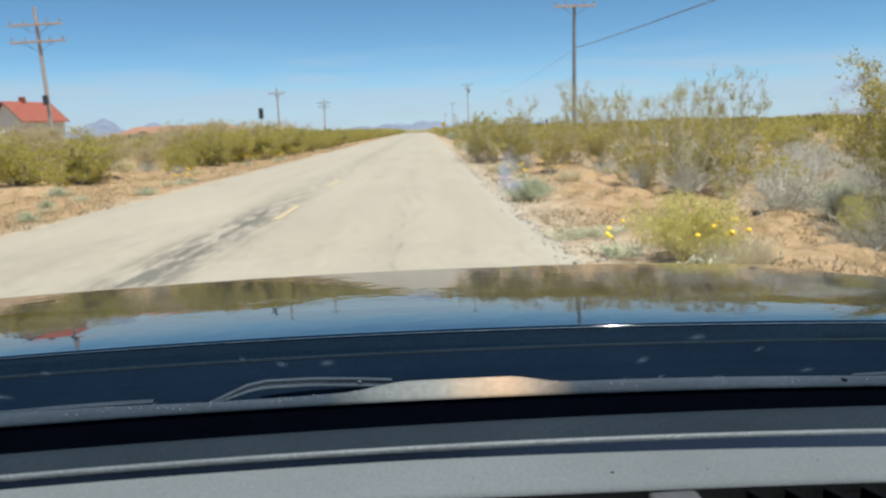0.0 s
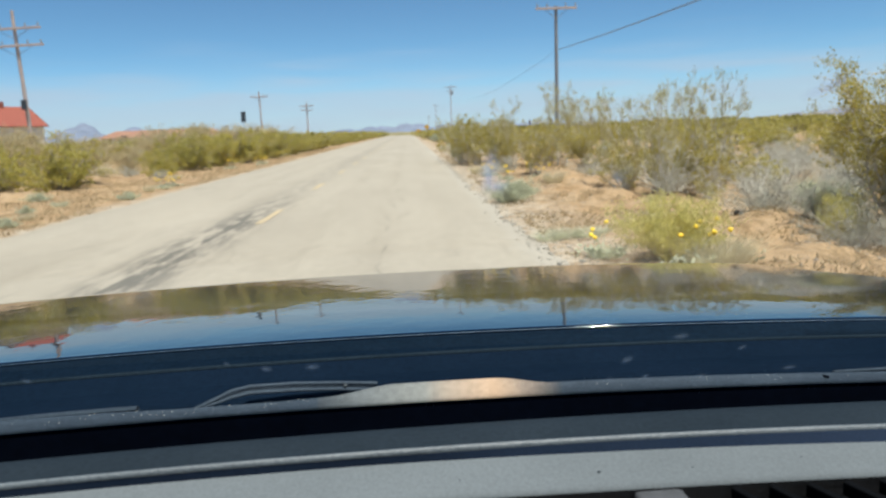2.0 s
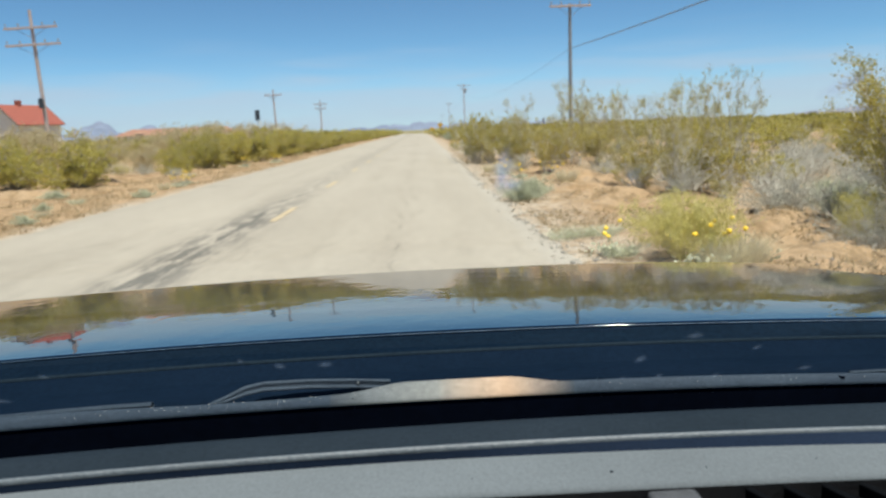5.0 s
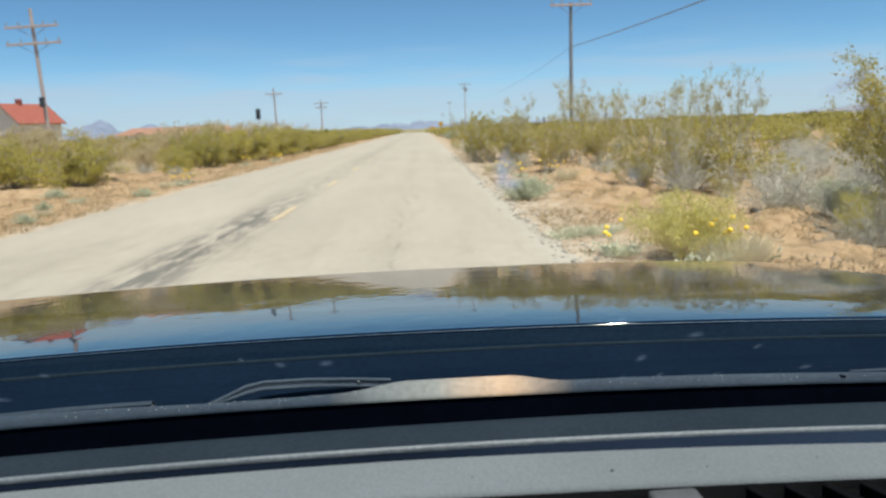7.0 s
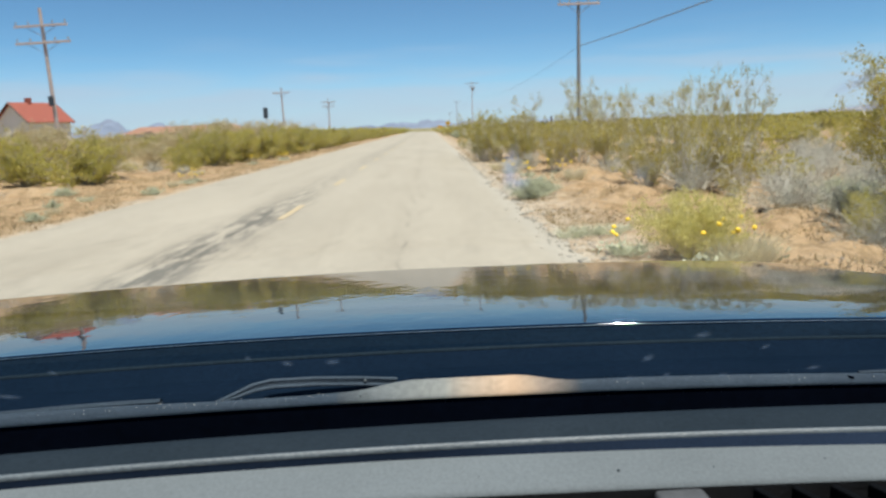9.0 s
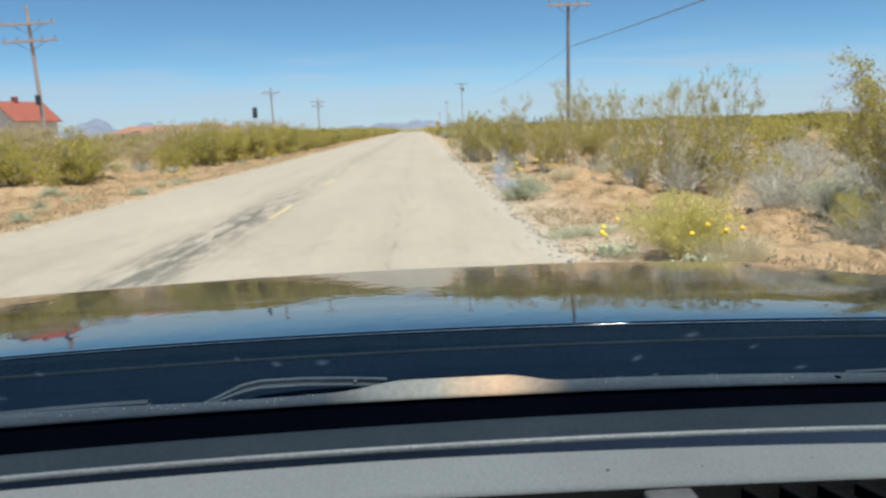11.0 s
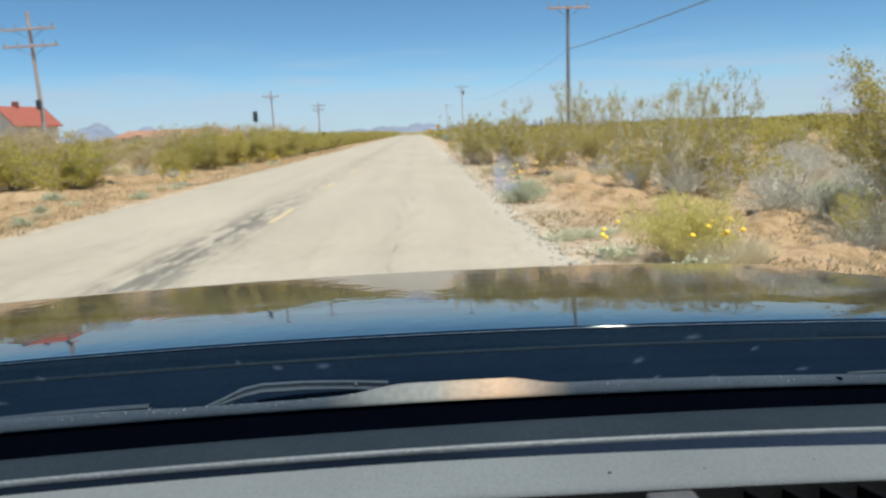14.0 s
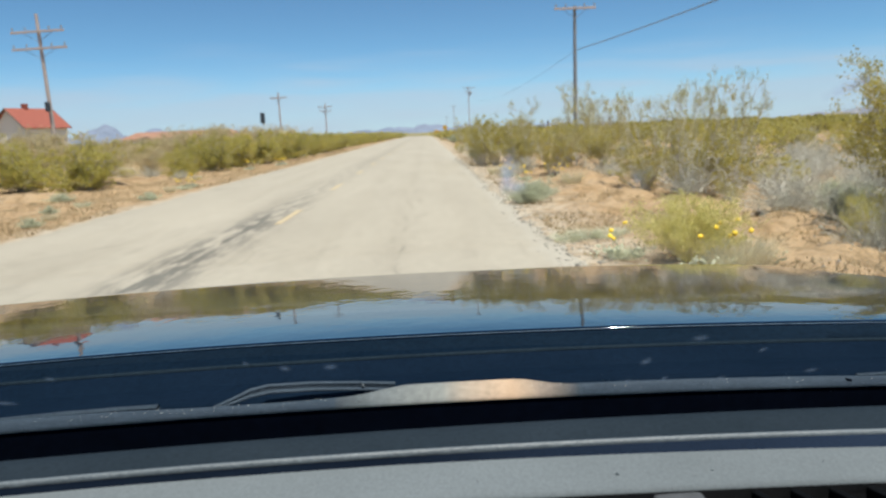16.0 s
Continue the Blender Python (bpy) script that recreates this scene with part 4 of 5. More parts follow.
def creosote_meshes(name, seed, width, stems, limbs, twigs, leaves, leaf, tuft, leaf_mat, twig_mat, tilt=(8, 50), start=0.4, thick=0.009, low=0.0):
    """Wand-like stems out of one root, forking twice, with tight leaf tufts at the twig ends and bare wood below."""
    rng = np.random.default_rng(seed)
    lines, centres = [], []
    for s in range(stems):
        az = 2 * math.pi * (s + rng.uniform(-0.45, 0.45)) / stems
        lean = radians(rng.uniform(*tilt))
        d = Vector((math.sin(lean) * math.cos(az), math.sin(lean) * math.sin(az), math.cos(lean)))
        p = Vector((rng.normal(0, 0.035), rng.normal(0, 0.035), -0.03))
        length, pts, seg = rng.uniform(0.55, 1.0), [], 7
        pts.append(p)
        for k in range(seg):
            d = (d + Vector((rng.normal(0, 0.17), rng.normal(0, 0.17), 0.10))).normalized()
            pts.append(pts[-1] + d * (length / seg))
        lines.append((pts, [thick * (1 - 0.78 * k / seg) for k in range(seg + 1)]))
        for _ in range(limbs):
            u = (start + (1 - start) * rng.uniform(0, 1) ** 0.8) * seg * 0.97
            if rng.uniform() < low:
                u = rng.uniform(0.08, 0.5) * seg
            k = min(int(u), seg - 1)
            q = pts[k].lerp(pts[k + 1], u - k)
            e = ((pts[k + 1] - pts[k]).normalized() + Vector(rng.normal(0, 0.5, 3)) + Vector((0, 0, 0.2))).normalized()
            ln = length * rng.uniform(0.10, 0.24)
            mid, end = q + e * ln * 0.5, q + (e + Vector(rng.normal(0, 0.2, 3))).normalized() * ln
            lines.append(([q, mid, end], [thick * 0.42, thick * 0.34, thick * 0.2]))
            for _ in range(twigs):
                a = mid.lerp(end, rng.uniform(0.0, 1.0))
                g = (e + Vector(rng.normal(0, 0.6, 3)) + Vector((0, 0, 0.15))).normalized()
                b = a + g * rng.uniform(0.03, 0.09)
                lines.append(([a, b], [thick * 0.2, thick * 0.12]))
                n = int(leaves * rng.uniform(0.5, 1.4))
                r = tuft * rng.uniform(0.6, 1.3)
                w = rng.uniform(0.2, 1.15, n)
                c = np.outer(1 - w, tuple(a)) + np.outer(w, tuple(b)) + rng.normal(0, r, (n, 3))
                centres.extend(c.tolist())
    lines, cen = fit_size(lines, centres, 1.0, width)
    tv, tf = tubes(lines, 4)
    lv, lf = leaf_cards(cen, leaf, rng, 1.9, 0.3)
    return mesh_of(name + "_stems", tv, tf, twig_mat, True), mesh_of(name + "_leaves", lv, lf, leaf_mat)


def mound_meshes(name, seed, width, stems, subs, leaves, leaf, leaf_mat, twig_mat, tilt=(5, 82), curve=0.12, start=0.3, jitter=0.05, stretch=2.0, thick=0.005, upward=0.0):
    """A rounded shrub: many fine stems fanning out of one root, with side twigs and small leaves."""
    rng = np.random.default_rng(seed)
    lines, centres = [], []
    for s in range(stems):
        az = 2 * math.pi * (s + rng.uniform(-0.4, 0.4)) / stems
        lean = radians(rng.uniform(*tilt))
        length = rng.uniform(0.62, 1.0)
        d = Vector((math.sin(lean) * math.cos(az), math.sin(lean) * math.sin(az), math.cos(lean)))
        pts = [Vector((rng.normal(0, 0.05), rng.normal(0, 0.05), -0.03))]
        seg = 5
        for k in range(seg):
            d = (d + Vector((rng.normal(0, 0.16), rng.normal(0, 0.16), curve * 0.35))).normalized()
            pts.append(pts[-1] + d * (length / seg))
        lines.append((pts, [thick * (1 - 0.75 * k / seg) for k in range(seg + 1)]))
        for _ in range(subs):
            u = rng.uniform(start * 0.7, 1.0) * seg
            k = min(int(u), seg - 1)
            p = pts[k].lerp(pts[k + 1], u - k)
            e = ((pts[k + 1] - pts[k]).normalized() + Vector(rng.normal(0, 0.55, 3)) + Vector((0, 0, 0.2))).normalized()
            ln = length * rng.uniform(0.12, 0.3)
            q = [p, p + e * ln * 0.5, p + (e + Vector(rng.normal(0, 0.25, 3))).normalized() * ln]
            lines.append((q, [thick * 0.5, thick * 0.4, thick * 0.2]))
            n = int(leaves * rng.uniform(0.2, 1.8))
            w = rng.uniform(0.3, 1.1, n)
            c = np.outer(1 - w, tuple(q[0])) + np.outer(w, tuple(q[2])) + rng.normal(0, jitter, (n, 3))
            centres.extend(c.tolist())
    lines, cen = fit_size(lines, centres, 1.0, width)
    tv, tf = tubes(lines, 4)
    lv, lf = leaf_cards(cen, leaf, rng, stretch, upward)
    return mesh_of(name + "_stems", tv, tf, twig_mat, True), mesh_of(name + "_leaves", lv, lf, leaf_mat)


def shrub(name, meshes, label, category, group, m):
    ob = thing(name, m, label, category, group)
    part("stems", meshes[0], None, ob)
    part("foliage", meshes[1], None, ob)
    return ob


CREO_LABEL = "yellow-green creosote bush with grey stems on sand"
UNIT_WIDTH = {"tall": 0.95, "near": 1.15, "full": 1.3, "hedge": 1.6, "mid": 1.7, "grey": 1.7, "greyfar": 1.9, "yellow": 1.6, "sage": 1.6, "straw": 1.9, "tan": 1.4, "bare": 1.5}
kinds = {
    "tall": [creosote_meshes("creosote_tall", 10 + k, UNIT_WIDTH["tall"], 16, 7, 4, 11, 0.0085, 0.016, CREOSOTE, BARE, (6, 46), 0.55, 0.0058) for k in range(3)],
    "near": [creosote_meshes("creosote_near", 15, UNIT_WIDTH["near"], 34, 10, 5, 20, 0.0078, 0.014, CREOSOTE, BARE, (6, 52), 0.4, 0.0065, 0.15)],
    "full": [creosote_meshes("creosote_full", 20 + k, UNIT_WIDTH["full"], 22, 9, 3, 11, 0.0165, 0.022, CREOSOTE, BARE, (8, 62), 0.42, 0.009, 0.15) for k in range(4)],
    "hedge": [creosote_meshes("creosote_hedge", 30 + k, UNIT_WIDTH["hedge"], 26, 10, 3, 12, 0.021, 0.03, HEDGE, TWIG, (8, 86), 0.25, 0.008, 0.4) for k in range(3)],
    "mid": [creosote_meshes("creosote_mid", 40 + k, UNIT_WIDTH["mid"], 15, 7, 3, 10, 0.027, 0.03, HEDGE, TWIG, (8, 66), 0.35, 0.011, 0.2) for k in range(4)],
    "grey": [mound_meshes("saltbush", 60 + k, UNIT_WIDTH["grey"], 52, 10, 8, 0.0155, SALTBUSH, BARE, (5, 84), 0.15, 0.25, 0.03, 2.0, 0.0062) for k in range(3)],
    "greyfar": [mound_meshes("saltbush_small", 70 + k, UNIT_WIDTH["greyfar"], 22, 8, 8, 0.042, SALTBUSH, BARE, (5, 80), 0.12, 0.3, 0.05) for k in range(2)],
    "yellow": [mound_meshes("rabbitbrush", 80 + k, UNIT_WIDTH["yellow"], 60, 9, 24, 0.010, RABBIT, RABBIT, (2, 66), 0.4, 0.42, 0.03, 5.0, 0.004, 1.2) for k in range(2)],
    "sage": [mound_meshes("sage", 90 + k, UNIT_WIDTH["sage"], 44, 10, 16, 0.02, SAGE, SAGE, (4, 80), 0.3, 0.25, 0.035, 3.4, 0.006, 0.8) for k in range(2)],
    "straw": [mound_meshes("straw", 110 + k, UNIT_WIDTH["straw"], 34, 7, 12, 0.012, STRAW, STRAW, (4, 80), 0.15, 0.3, 0.06, 7.0, 0.004) for k in range(2)],
    "tan": [mound_meshes("tan_brush", 130 + k, UNIT_WIDTH["tan"], 22, 9, 26, 0.02, TAN, TAN, (4, 64), 0.3, 0.25, 0.04, 2.2, 0.007) for k in range(2)],
    "bare": [mound_meshes("bare", 100 + k, UNIT_WIDTH["bare"], 16, 9, 3, 0.02, SALTBUSH, BARE, (6, 70), 0.35, 0.25, 0.03, 2.0, 0.013) for k in range(2)],
}
INFO = {
    "tall": ("creosote_bush", CREO_LABEL.replace("creosote", "tall airy creosote"), "bush", "creosote bushes"),
    "near": ("creosote_bush", CREO_LABEL.replace("creosote", "big leafy creosote"), "bush", "creosote bushes"),
    "full": ("creosote_bush", CREO_LABEL, "bush", "creosote bushes"),
    "hedge": ("creosote_bush", CREO_LABEL.replace("creosote", "dense low creosote"), "bush", "creosote bushes"),
    "mid": ("creosote_bush", CREO_LABEL, "bush", "creosote bushes"),
    "grey": ("saltbush", "rounded pale grey saltbush with fine twigs on sand", "shrub", "grey shrubs"),
    "greyfar": ("saltbush", "rounded pale grey saltbush with fine twigs on sand", "shrub", "grey shrubs"),
    "yellow": ("rabbitbrush", "rounded yellow-green rabbitbrush on sand", "shrub", "yellow shrubs"),
    "sage": ("sage_bush", "rounded dusty green sage bush on sand", "shrub", "sage bushes"),
    "straw": ("dry_bush", "rounded mound of dry straw-coloured twigs on sand", "shrub", "dry shrubs"),
    "tan": ("tan_brush", "tall pale tan leafless brush behind creosote", "bush", "tan brush"),
    "bare": ("dead_bush", "bleached bare-branched bush with few leaves", "bush", "bare bushes"),
}
bases = {}


def plant(kind, x, y, height, width=None, rng=random.Random(5)):
    i, turn = rng.randrange(len(kinds[kind])), rng.uniform(0, 360)
    wide = height if width is None else width / UNIT_WIDTH[kind]
    m = pose(x, y, ground_z(x, y), 0, 0, turn) @ Matrix.Diagonal((wide, wide, height, 1))
    if (kind, i) not in bases:
        name, label, cat, group = INFO[kind]
        bases[kind, i] = shrub(name, kinds[kind][i], label, cat, group, m)
        return
    ob = copy_thing(bases[kind, i], Matrix())
    ob.matrix_basis = m


# kind, place, height and width; beside the road on the car's side, in order of distance
NEAR_RIGHT = [
    ("yellow", 2.47, 6.75, 0.70, 0.98), ("straw", 2.5, 7.0, 0.62, 0.85), ("straw", 2.9, 6.5, 0.30, 0.5), ("grey", 4.4, 6.9, 0.62, 0.9), ("yellow", 4.45, 7.2, 0.6, 0.5), ("grey", 4.85, 6.5, 0.6, 1.0), ("straw", 4.9, 7.2, 0.4, 0.7),
    ("grey", 4.95, 8.5, 0.58, 0.95), ("sage", 5.2, 8.7, 0.5, 0.75), ("bare", 4.7, 9.3, 0.66, 1.2), ("grey", 4.65, 9.25, 0.64, 1.25),
    ("full", 4.72, 11.2, 0.38, 0.5), ("grey", 5.7, 10.9, 0.42, 0.9), ("grey", 4.35, 12.0, 0.5, 0.8), ("bare", 4.5, 12.15, 0.95, 1.1), ("sage", 1.78, 12.9, 0.46, 0.78), ("sage", 2.05, 13.4, 0.36, 0.6),
]
CLUSTER_RIGHT = [
    ("tall", 4.35, 12.4, 1.95, 1.15), ("tall", 5.4, 12.7, 2.2, 1.1), ("tall", 4.2, 13.8, 1.9, 1.2), ("full", 4.75, 12.6, 1.1, 1.4), ("full", 5.4, 13.3, 1.25, 1.4), ("full", 4.0, 13.4, 0.9, 1.1),
    ("bare", 5.9, 12.4, 0.6, 1.2), ("grey", 6.3, 12.8, 0.5, 1.0), ("mid", 6.6, 13.6, 0.75, 1.3), ("bare", 7.2, 13.6, 0.55, 1.5), ("grey", 7.9, 12.6, 0.5, 1.1), ("full", 8.05, 12.4, 1.5, 1.1), ("grey", 9.6, 15.6, 0.7, 1.3), ("grey", 11.2, 15.0, 0.7, 1.4), ("grey", 8.6, 16.2, 0.75, 1.4), ("grey", 10.0, 18.4, 0.8, 1.5), ("grey", 12.8, 17.4, 0.75, 1.5), ("grey", 7.3, 14.3, 0.6, 1.1),
    ("grey", 9.1, 14.9, 0.76, 1.5), ("grey", 7.5, 15.2, 0.75, 1.4), ("grey", 5.5, 15.0, 0.65, 1.1), ("grey", 4.8, 16.1, 0.56, 1.05), ("grey", 9.3, 17.0, 0.8, 1.4),
    ("grey", 7.0, 17.2, 0.8, 1.4), ("grey", 10.2, 14.2, 0.75, 1.5), ("grey", 8.3, 13.6, 0.7, 1.3), ("grey", 11.8, 16.6, 0.8, 1.5), ("bare", 6.2, 14.4, 1.2, 1.8), ("bare", 4.9, 14.2, 1.3, 1.6), ("grey", 12.5, 19.5, 0.8, 1.6),
    ("grey", 4.45, 17.5, 0.58, 1.1), ("grey", 5.4, 17.6, 0.6, 1.1), ("mid", 8.2, 18.6, 1.3, 1.9), ("mid", 11.5, 18.5, 1.25, 2.0), ("grey", 10.5, 16.0, 0.7, 1.3), ("mid", 6.3, 19.0, 1.3, 1.8),
]
ROW_RIGHT = [
    ("full", 3.4, 19.7, 1.4, 1.15), ("full", 4.8, 19.8, 1.2, 1.5), ("grey", 2.3, 20.3, 0.45, 0.7), ("grey", 2.9, 21.2, 0.62, 0.9), ("full", 2.85, 23.2, 1.45, 1.6), ("tall", 5.0, 23.5, 2.75, 1.9),
    ("full", 4.2, 23.0, 1.5, 1.6), ("tall", 3.4, 25.0, 2.35, 1.7), ("full", 2.5, 26.2, 1.75, 1.7), ("full", 2.05, 27.4, 1.9, 1.6), ("tall", 6.4, 24.5, 2.3, 1.6), ("full", 3.4, 28.3, 1.9, 1.8),
    ("full", 5.4, 27.0, 1.6, 1.8), ("full", 2.2, 30.2, 1.8, 1.7), ("full", 4.3, 31.5, 1.7, 1.8), ("sage", 2.3, 35.8, 0.45, 0.7), ("full", 4.3, 39.3, 1.9, 2.0),
]
AHEAD_RIGHT = [
    ("grey", 3.3, 42.3, 0.8, 1.3), ("grey", 5.1, 46.3, 0.8, 1.4), ("sage", 3, 48.3, 0.5, 0.8), ("yellow", 4.3, 51.3, 0.8, 1.2), ("grey", 4.5, 55.3, 0.8, 1.4), ("full", 4.4, 59.3, 1.3, 1.6),
    ("bare", 5, 67.3, 1.1, 1.6), ("full", 4, 68.3, 1.9, 2.2), ("bare", 5.4, 75.8, 1.9, 2.4), ("sage", 3.7, 76.8, 0.85, 1.2), ("full", 6.3, 76.8, 2, 2.4), ("sage", 2.9, 77.3, 0.9, 1.2),
]
# bushes that the car has just passed
PASSED_RIGHT = [
    ("tall", 5.0, -1.2, 2.7, 1.9), ("full", 5.2, -0.8, 1.6, 2.2), ("full", 5.6, 2.0, 1.5, 2.0), ("tall", 6.0, 3.2, 2.4, 1.8), ("near", 5.5, 7.5, 2.15, 2.4), ("bare", 5.5, 7.5, 1.0, 1.5), ("grey", 6.2, -3.6, 0.9, 1.6), ("grey", 5.4, -5.8, 0.8, 1.4), ("straw", 3.9, -8.2, 0.44, 0.9),
]
BAND_RIGHT = [
    ("mid", 13.6, 22.5, 1.0, 2.0), ("mid", 15.2, 24.5, 1.05, 2.2), ("mid", 16.6, 27.5, 1.1, 2.3), ("mid", 13.2, 25.8, 1.1, 2.1), ("mid", 18.6, 30.0, 1.15, 2.4), ("mid", 15.0, 30.5, 1.2, 2.4), ("mid", 20.4, 34.0, 1.2, 2.6),
    ("mid", 17.4, 35.5, 1.25, 2.6), ("mid", 22.6, 38.5, 1.3, 2.8), ("mid", 13.0, 33.0, 1.25, 2.4), ("grey", 14.4, 21.5, 0.75, 1.6), ("grey", 16.2, 23.6, 0.8, 1.7), ("grey", 11.4, 22.4, 0.8, 1.6), ("grey", 13.4, 20.0, 0.75, 1.5),
    ("greyfar", 7.1, 11.6, 0.42, 0.95), ("greyfar", 8.2, 11.9, 0.46, 1.05), ("greyfar", 9.0, 13.2, 0.5, 1.15), ("sage", 6.4, 11.3, 0.36, 0.7), ("greyfar", 9.9, 13.4, 0.5, 1.2), ("greyfar", 6.9, 15.6, 0.55, 1.2),
]
YARD_BRUSH = [
    ("tan", -16.5, 31.3, 2.0, 3.0), ("tan", -22.5, 35.3, 2.3, 3.2), ("tan", -18.5, 43.3, 1.7, 3.2), ("tan", -15.5, 47.3, 2.4, 3.4), ("tan", -21, 51.3, 1.8, 3.4), ("tan", -24, 57.3, 1.8, 3.4),
    ("tan", -17, 59.3, 2.7, 3.8), ("tan", -19, 69.3, 2.9, 4.0), ("tan", -26, 69.3, 2.0, 3.6), ("tan", -13.5, 73.3, 2.4, 3.4), ("tan", -13.4, 40.0, 1.9, 2.8), ("tan", -12.8, 52.0, 2.2, 3.2),
    ("tan", -20.0, 39.5, 2.3, 3.2), ("tan", -25.5, 47.0, 2.6, 3.6), ("tan", -28.5, 55.0, 2.8, 3.8), ("tan", -22.5, 64.0, 2.2, 3.6), ("tan", -15.0, 65.5, 2.6, 3.8), ("tan", -16.5, 80.0, 2.8, 4.0),
    ("tan", -22.5, 78.0, 3.0, 4.2), ("tan", -30.0, 66.0, 1.8, 3.6), ("tan", -33.0, 74.0, 1.9, 3.8), ("tan", -12.5, 62.0, 2.2, 3.2), ("tan", -19.5, 34.0, 1.9, 2.8), ("tan", -27.0, 40.0, 2.3, 3.2),
]
NEAR_LEFT = [
    ("sage", -6.7, 12.2, 0.2, 0.35), ("sage", -7.5, 14.4, 0.2, 0.3), ("sage", -8.85, 17.6, 0.26, 0.6), ("sage", -6.6, 17.2, 0.2, 0.5), ("grey", -10.4, 17.0, 0.35, 0.8), ("hedge", -12.6, 17.6, 1.29, 2.13),
    ("hedge", -10.0, 21.3, 1.61, 2.76), ("hedge", -12.4, 22.4, 1.50, 2.56), ("hedge", -14.9, 26.5, 1.82, 2.76), ("tan", -13.1, 30.5, 1.3, 1.9), ("tan", -11.9, 31.5, 1.25, 1.8), ("straw", -10.9, 26.6, 0.5, 1.3), ("straw", -11.7, 28.2, 0.55, 1.2), ("hedge", -9.5, 28.0, 1.07, 1.49), ("grey", -8.6, 25.4, 0.35, 0.7),
    ("grey", -11.0, 29.0, 0.5, 1.0),
]
FAR_LEFT = [
    ("hedge", -9.3, 31.7, 1.77, 2.66), ("hedge", -10.7, 33.6, 1.55, 2.3), ("hedge", -9.0, 35.2, 1.61, 2.45), ("hedge", -8.7, 38.6, 1.82, 2.76), ("hedge", -10.8, 37.5, 1.71, 2.66), ("hedge", -8.5, 42.4, 1.66, 2.76),
    ("hedge", -8.3, 46.0, 1.71, 2.76), ("hedge", -8.2, 50.0, 1.71, 2.87), ("hedge", -8.2, 54.5, 1.61, 2.87), ("hedge", -8.2, 59.5, 1.61, 2.98), ("hedge", -8.2, 65.5, 1.61, 3.09), ("hedge", -8.3, 72.5, 1.61, 3.19),
    ("hedge", -8.3, 80.0, 1.61, 3.19), ("hedge", -8.4, 88.0, 1.61, 3.19), ("hedge", -10.6, 42.0, 1.71, 2.76), ("hedge", -10.4, 48.0, 1.71, 2.76),
    ("hedge", -8.2, 97.0, 1.5, 3.2), ("hedge", -8.0, 106.0, 1.5, 3.4), ("hedge", -7.9, 116.0, 1.6, 3.6), ("hedge", -7.8, 127.0, 1.6, 3.8), ("hedge", -7.7, 140.0, 1.6, 4.0), ("hedge", -7.6, 155.0, 1.6, 4.4), ("hedge", -7.5, 172.0, 1.6, 4.8),
    ("full", 3.2, 100.0, 1.3, 2.4), ("full", 3.0, 112.0, 1.3, 2.6), ("full", 2.8, 126.0, 1.3, 3.0), ("full", 2.7, 142.0, 1.3, 3.2), ("full", 2.6, 160.0, 1.3, 3.6), ("full", 2.5, 180.0, 1.3, 3.8), ("full", 2.4, 204.0, 1.3, 4.0), ("hedge", -7.4, 192.0, 1.5, 5.0), ("hedge", -7.2, 214.0, 1.4, 5.0),
]
PLACED = NEAR_RIGHT + CLUSTER_RIGHT + ROW_RIGHT + AHEAD_RIGHT + PASSED_RIGHT + BAND_RIGHT + YARD_BRUSH + NEAR_LEFT + FAR_LEFT
for kind, x, y, h, w in PLACED:
    plant(kind, x, y, h, w)

taken = [(x, y) for _, x, y, _, _ in PLACED]
rng = random.Random(11)
count = 0
while count < 225:
    if rng.random() < 0.58:
        x, y = 4.2 + 28 * rng.random() ** 1.2, rng.uniform(15, 105)
        if x < 5.5 and (y < 33 or rng.random() < 0.7):
            continue
    else:
        x, y = -9.0 - 24 * rng.random() ** 1.3, rng.uniform(18, 115)
    if abs(x) / max(y, 1) > 0.78 or any((x - a) ** 2 + (y - b) ** 2 < 2.6 for a, b in taken):
        continue
    if ((x + 11.6) / 2.2) ** 2 + ((y - 26.6) / 4.0) ** 2 < 1:
        continue
    taken.append((x, y))
    pick = rng.random()
    if x > 0:
        kind = "mid" if pick < 0.50 else "greyfar" if pick < 0.9 else "sage" if pick < 0.95 else "yellow"
    else:
        kind = "tan" if x < -12 and pick < 0.4 else "mid" if pick < 0.86 else "greyfar"
    h = rng.uniform(1.0, 1.5) + (0.1 if x < 0 else 0.0) if kind == "mid" else rng.uniform(1.3, 1.8) if kind == "tan" else rng.uniform(0.5, 0.9)
    if kind == "mid" and rng.random() < 0.1:
        h *= 1.25
    plant(kind, x, y, h, None, rng)
    count += 1


# dry grass tufts and marigolds on the shoulder
def tuft_mesh(name, seed, height, width, blades, material):
    r = np.random.default_rng(seed)
    verts, faces = [], []
    for _ in range(blades):
        a, rad = r.uniform(0, 2 * math.pi), width * 0.5 * math.sqrt(r.uniform(0, 1)) * 0.55
        bx, by = rad * math.cos(a), rad * math.sin(a)
        ln, out = height * r.uniform(0.5, 1.0), r.uniform(0.1, 1.1) * width * 0.5
        tx, ty = bx + out * math.cos(a) + r.normal(0, 0.03), by + out * math.sin(a) + r.normal(0, 0.03)
        s = r.uniform(0, math.pi)
        wx, wy = 0.0022 * math.cos(s), 0.0022 * math.sin(s)
        mx, my, mz = bx * 0.55 + tx * 0.45, by * 0.55 + ty * 0.45, ln * 0.62
        k = len(verts)
        verts += [(bx - wx, by - wy, 0), (bx + wx, by + wy, 0), (mx - wx, my - wy, mz), (mx + wx, my + wy, mz), (tx, ty, ln)]
        faces += [(k, k + 1, k + 3, k + 2), (k + 2, k + 3, k + 4)]
    return mesh_of(name, verts, faces, material)


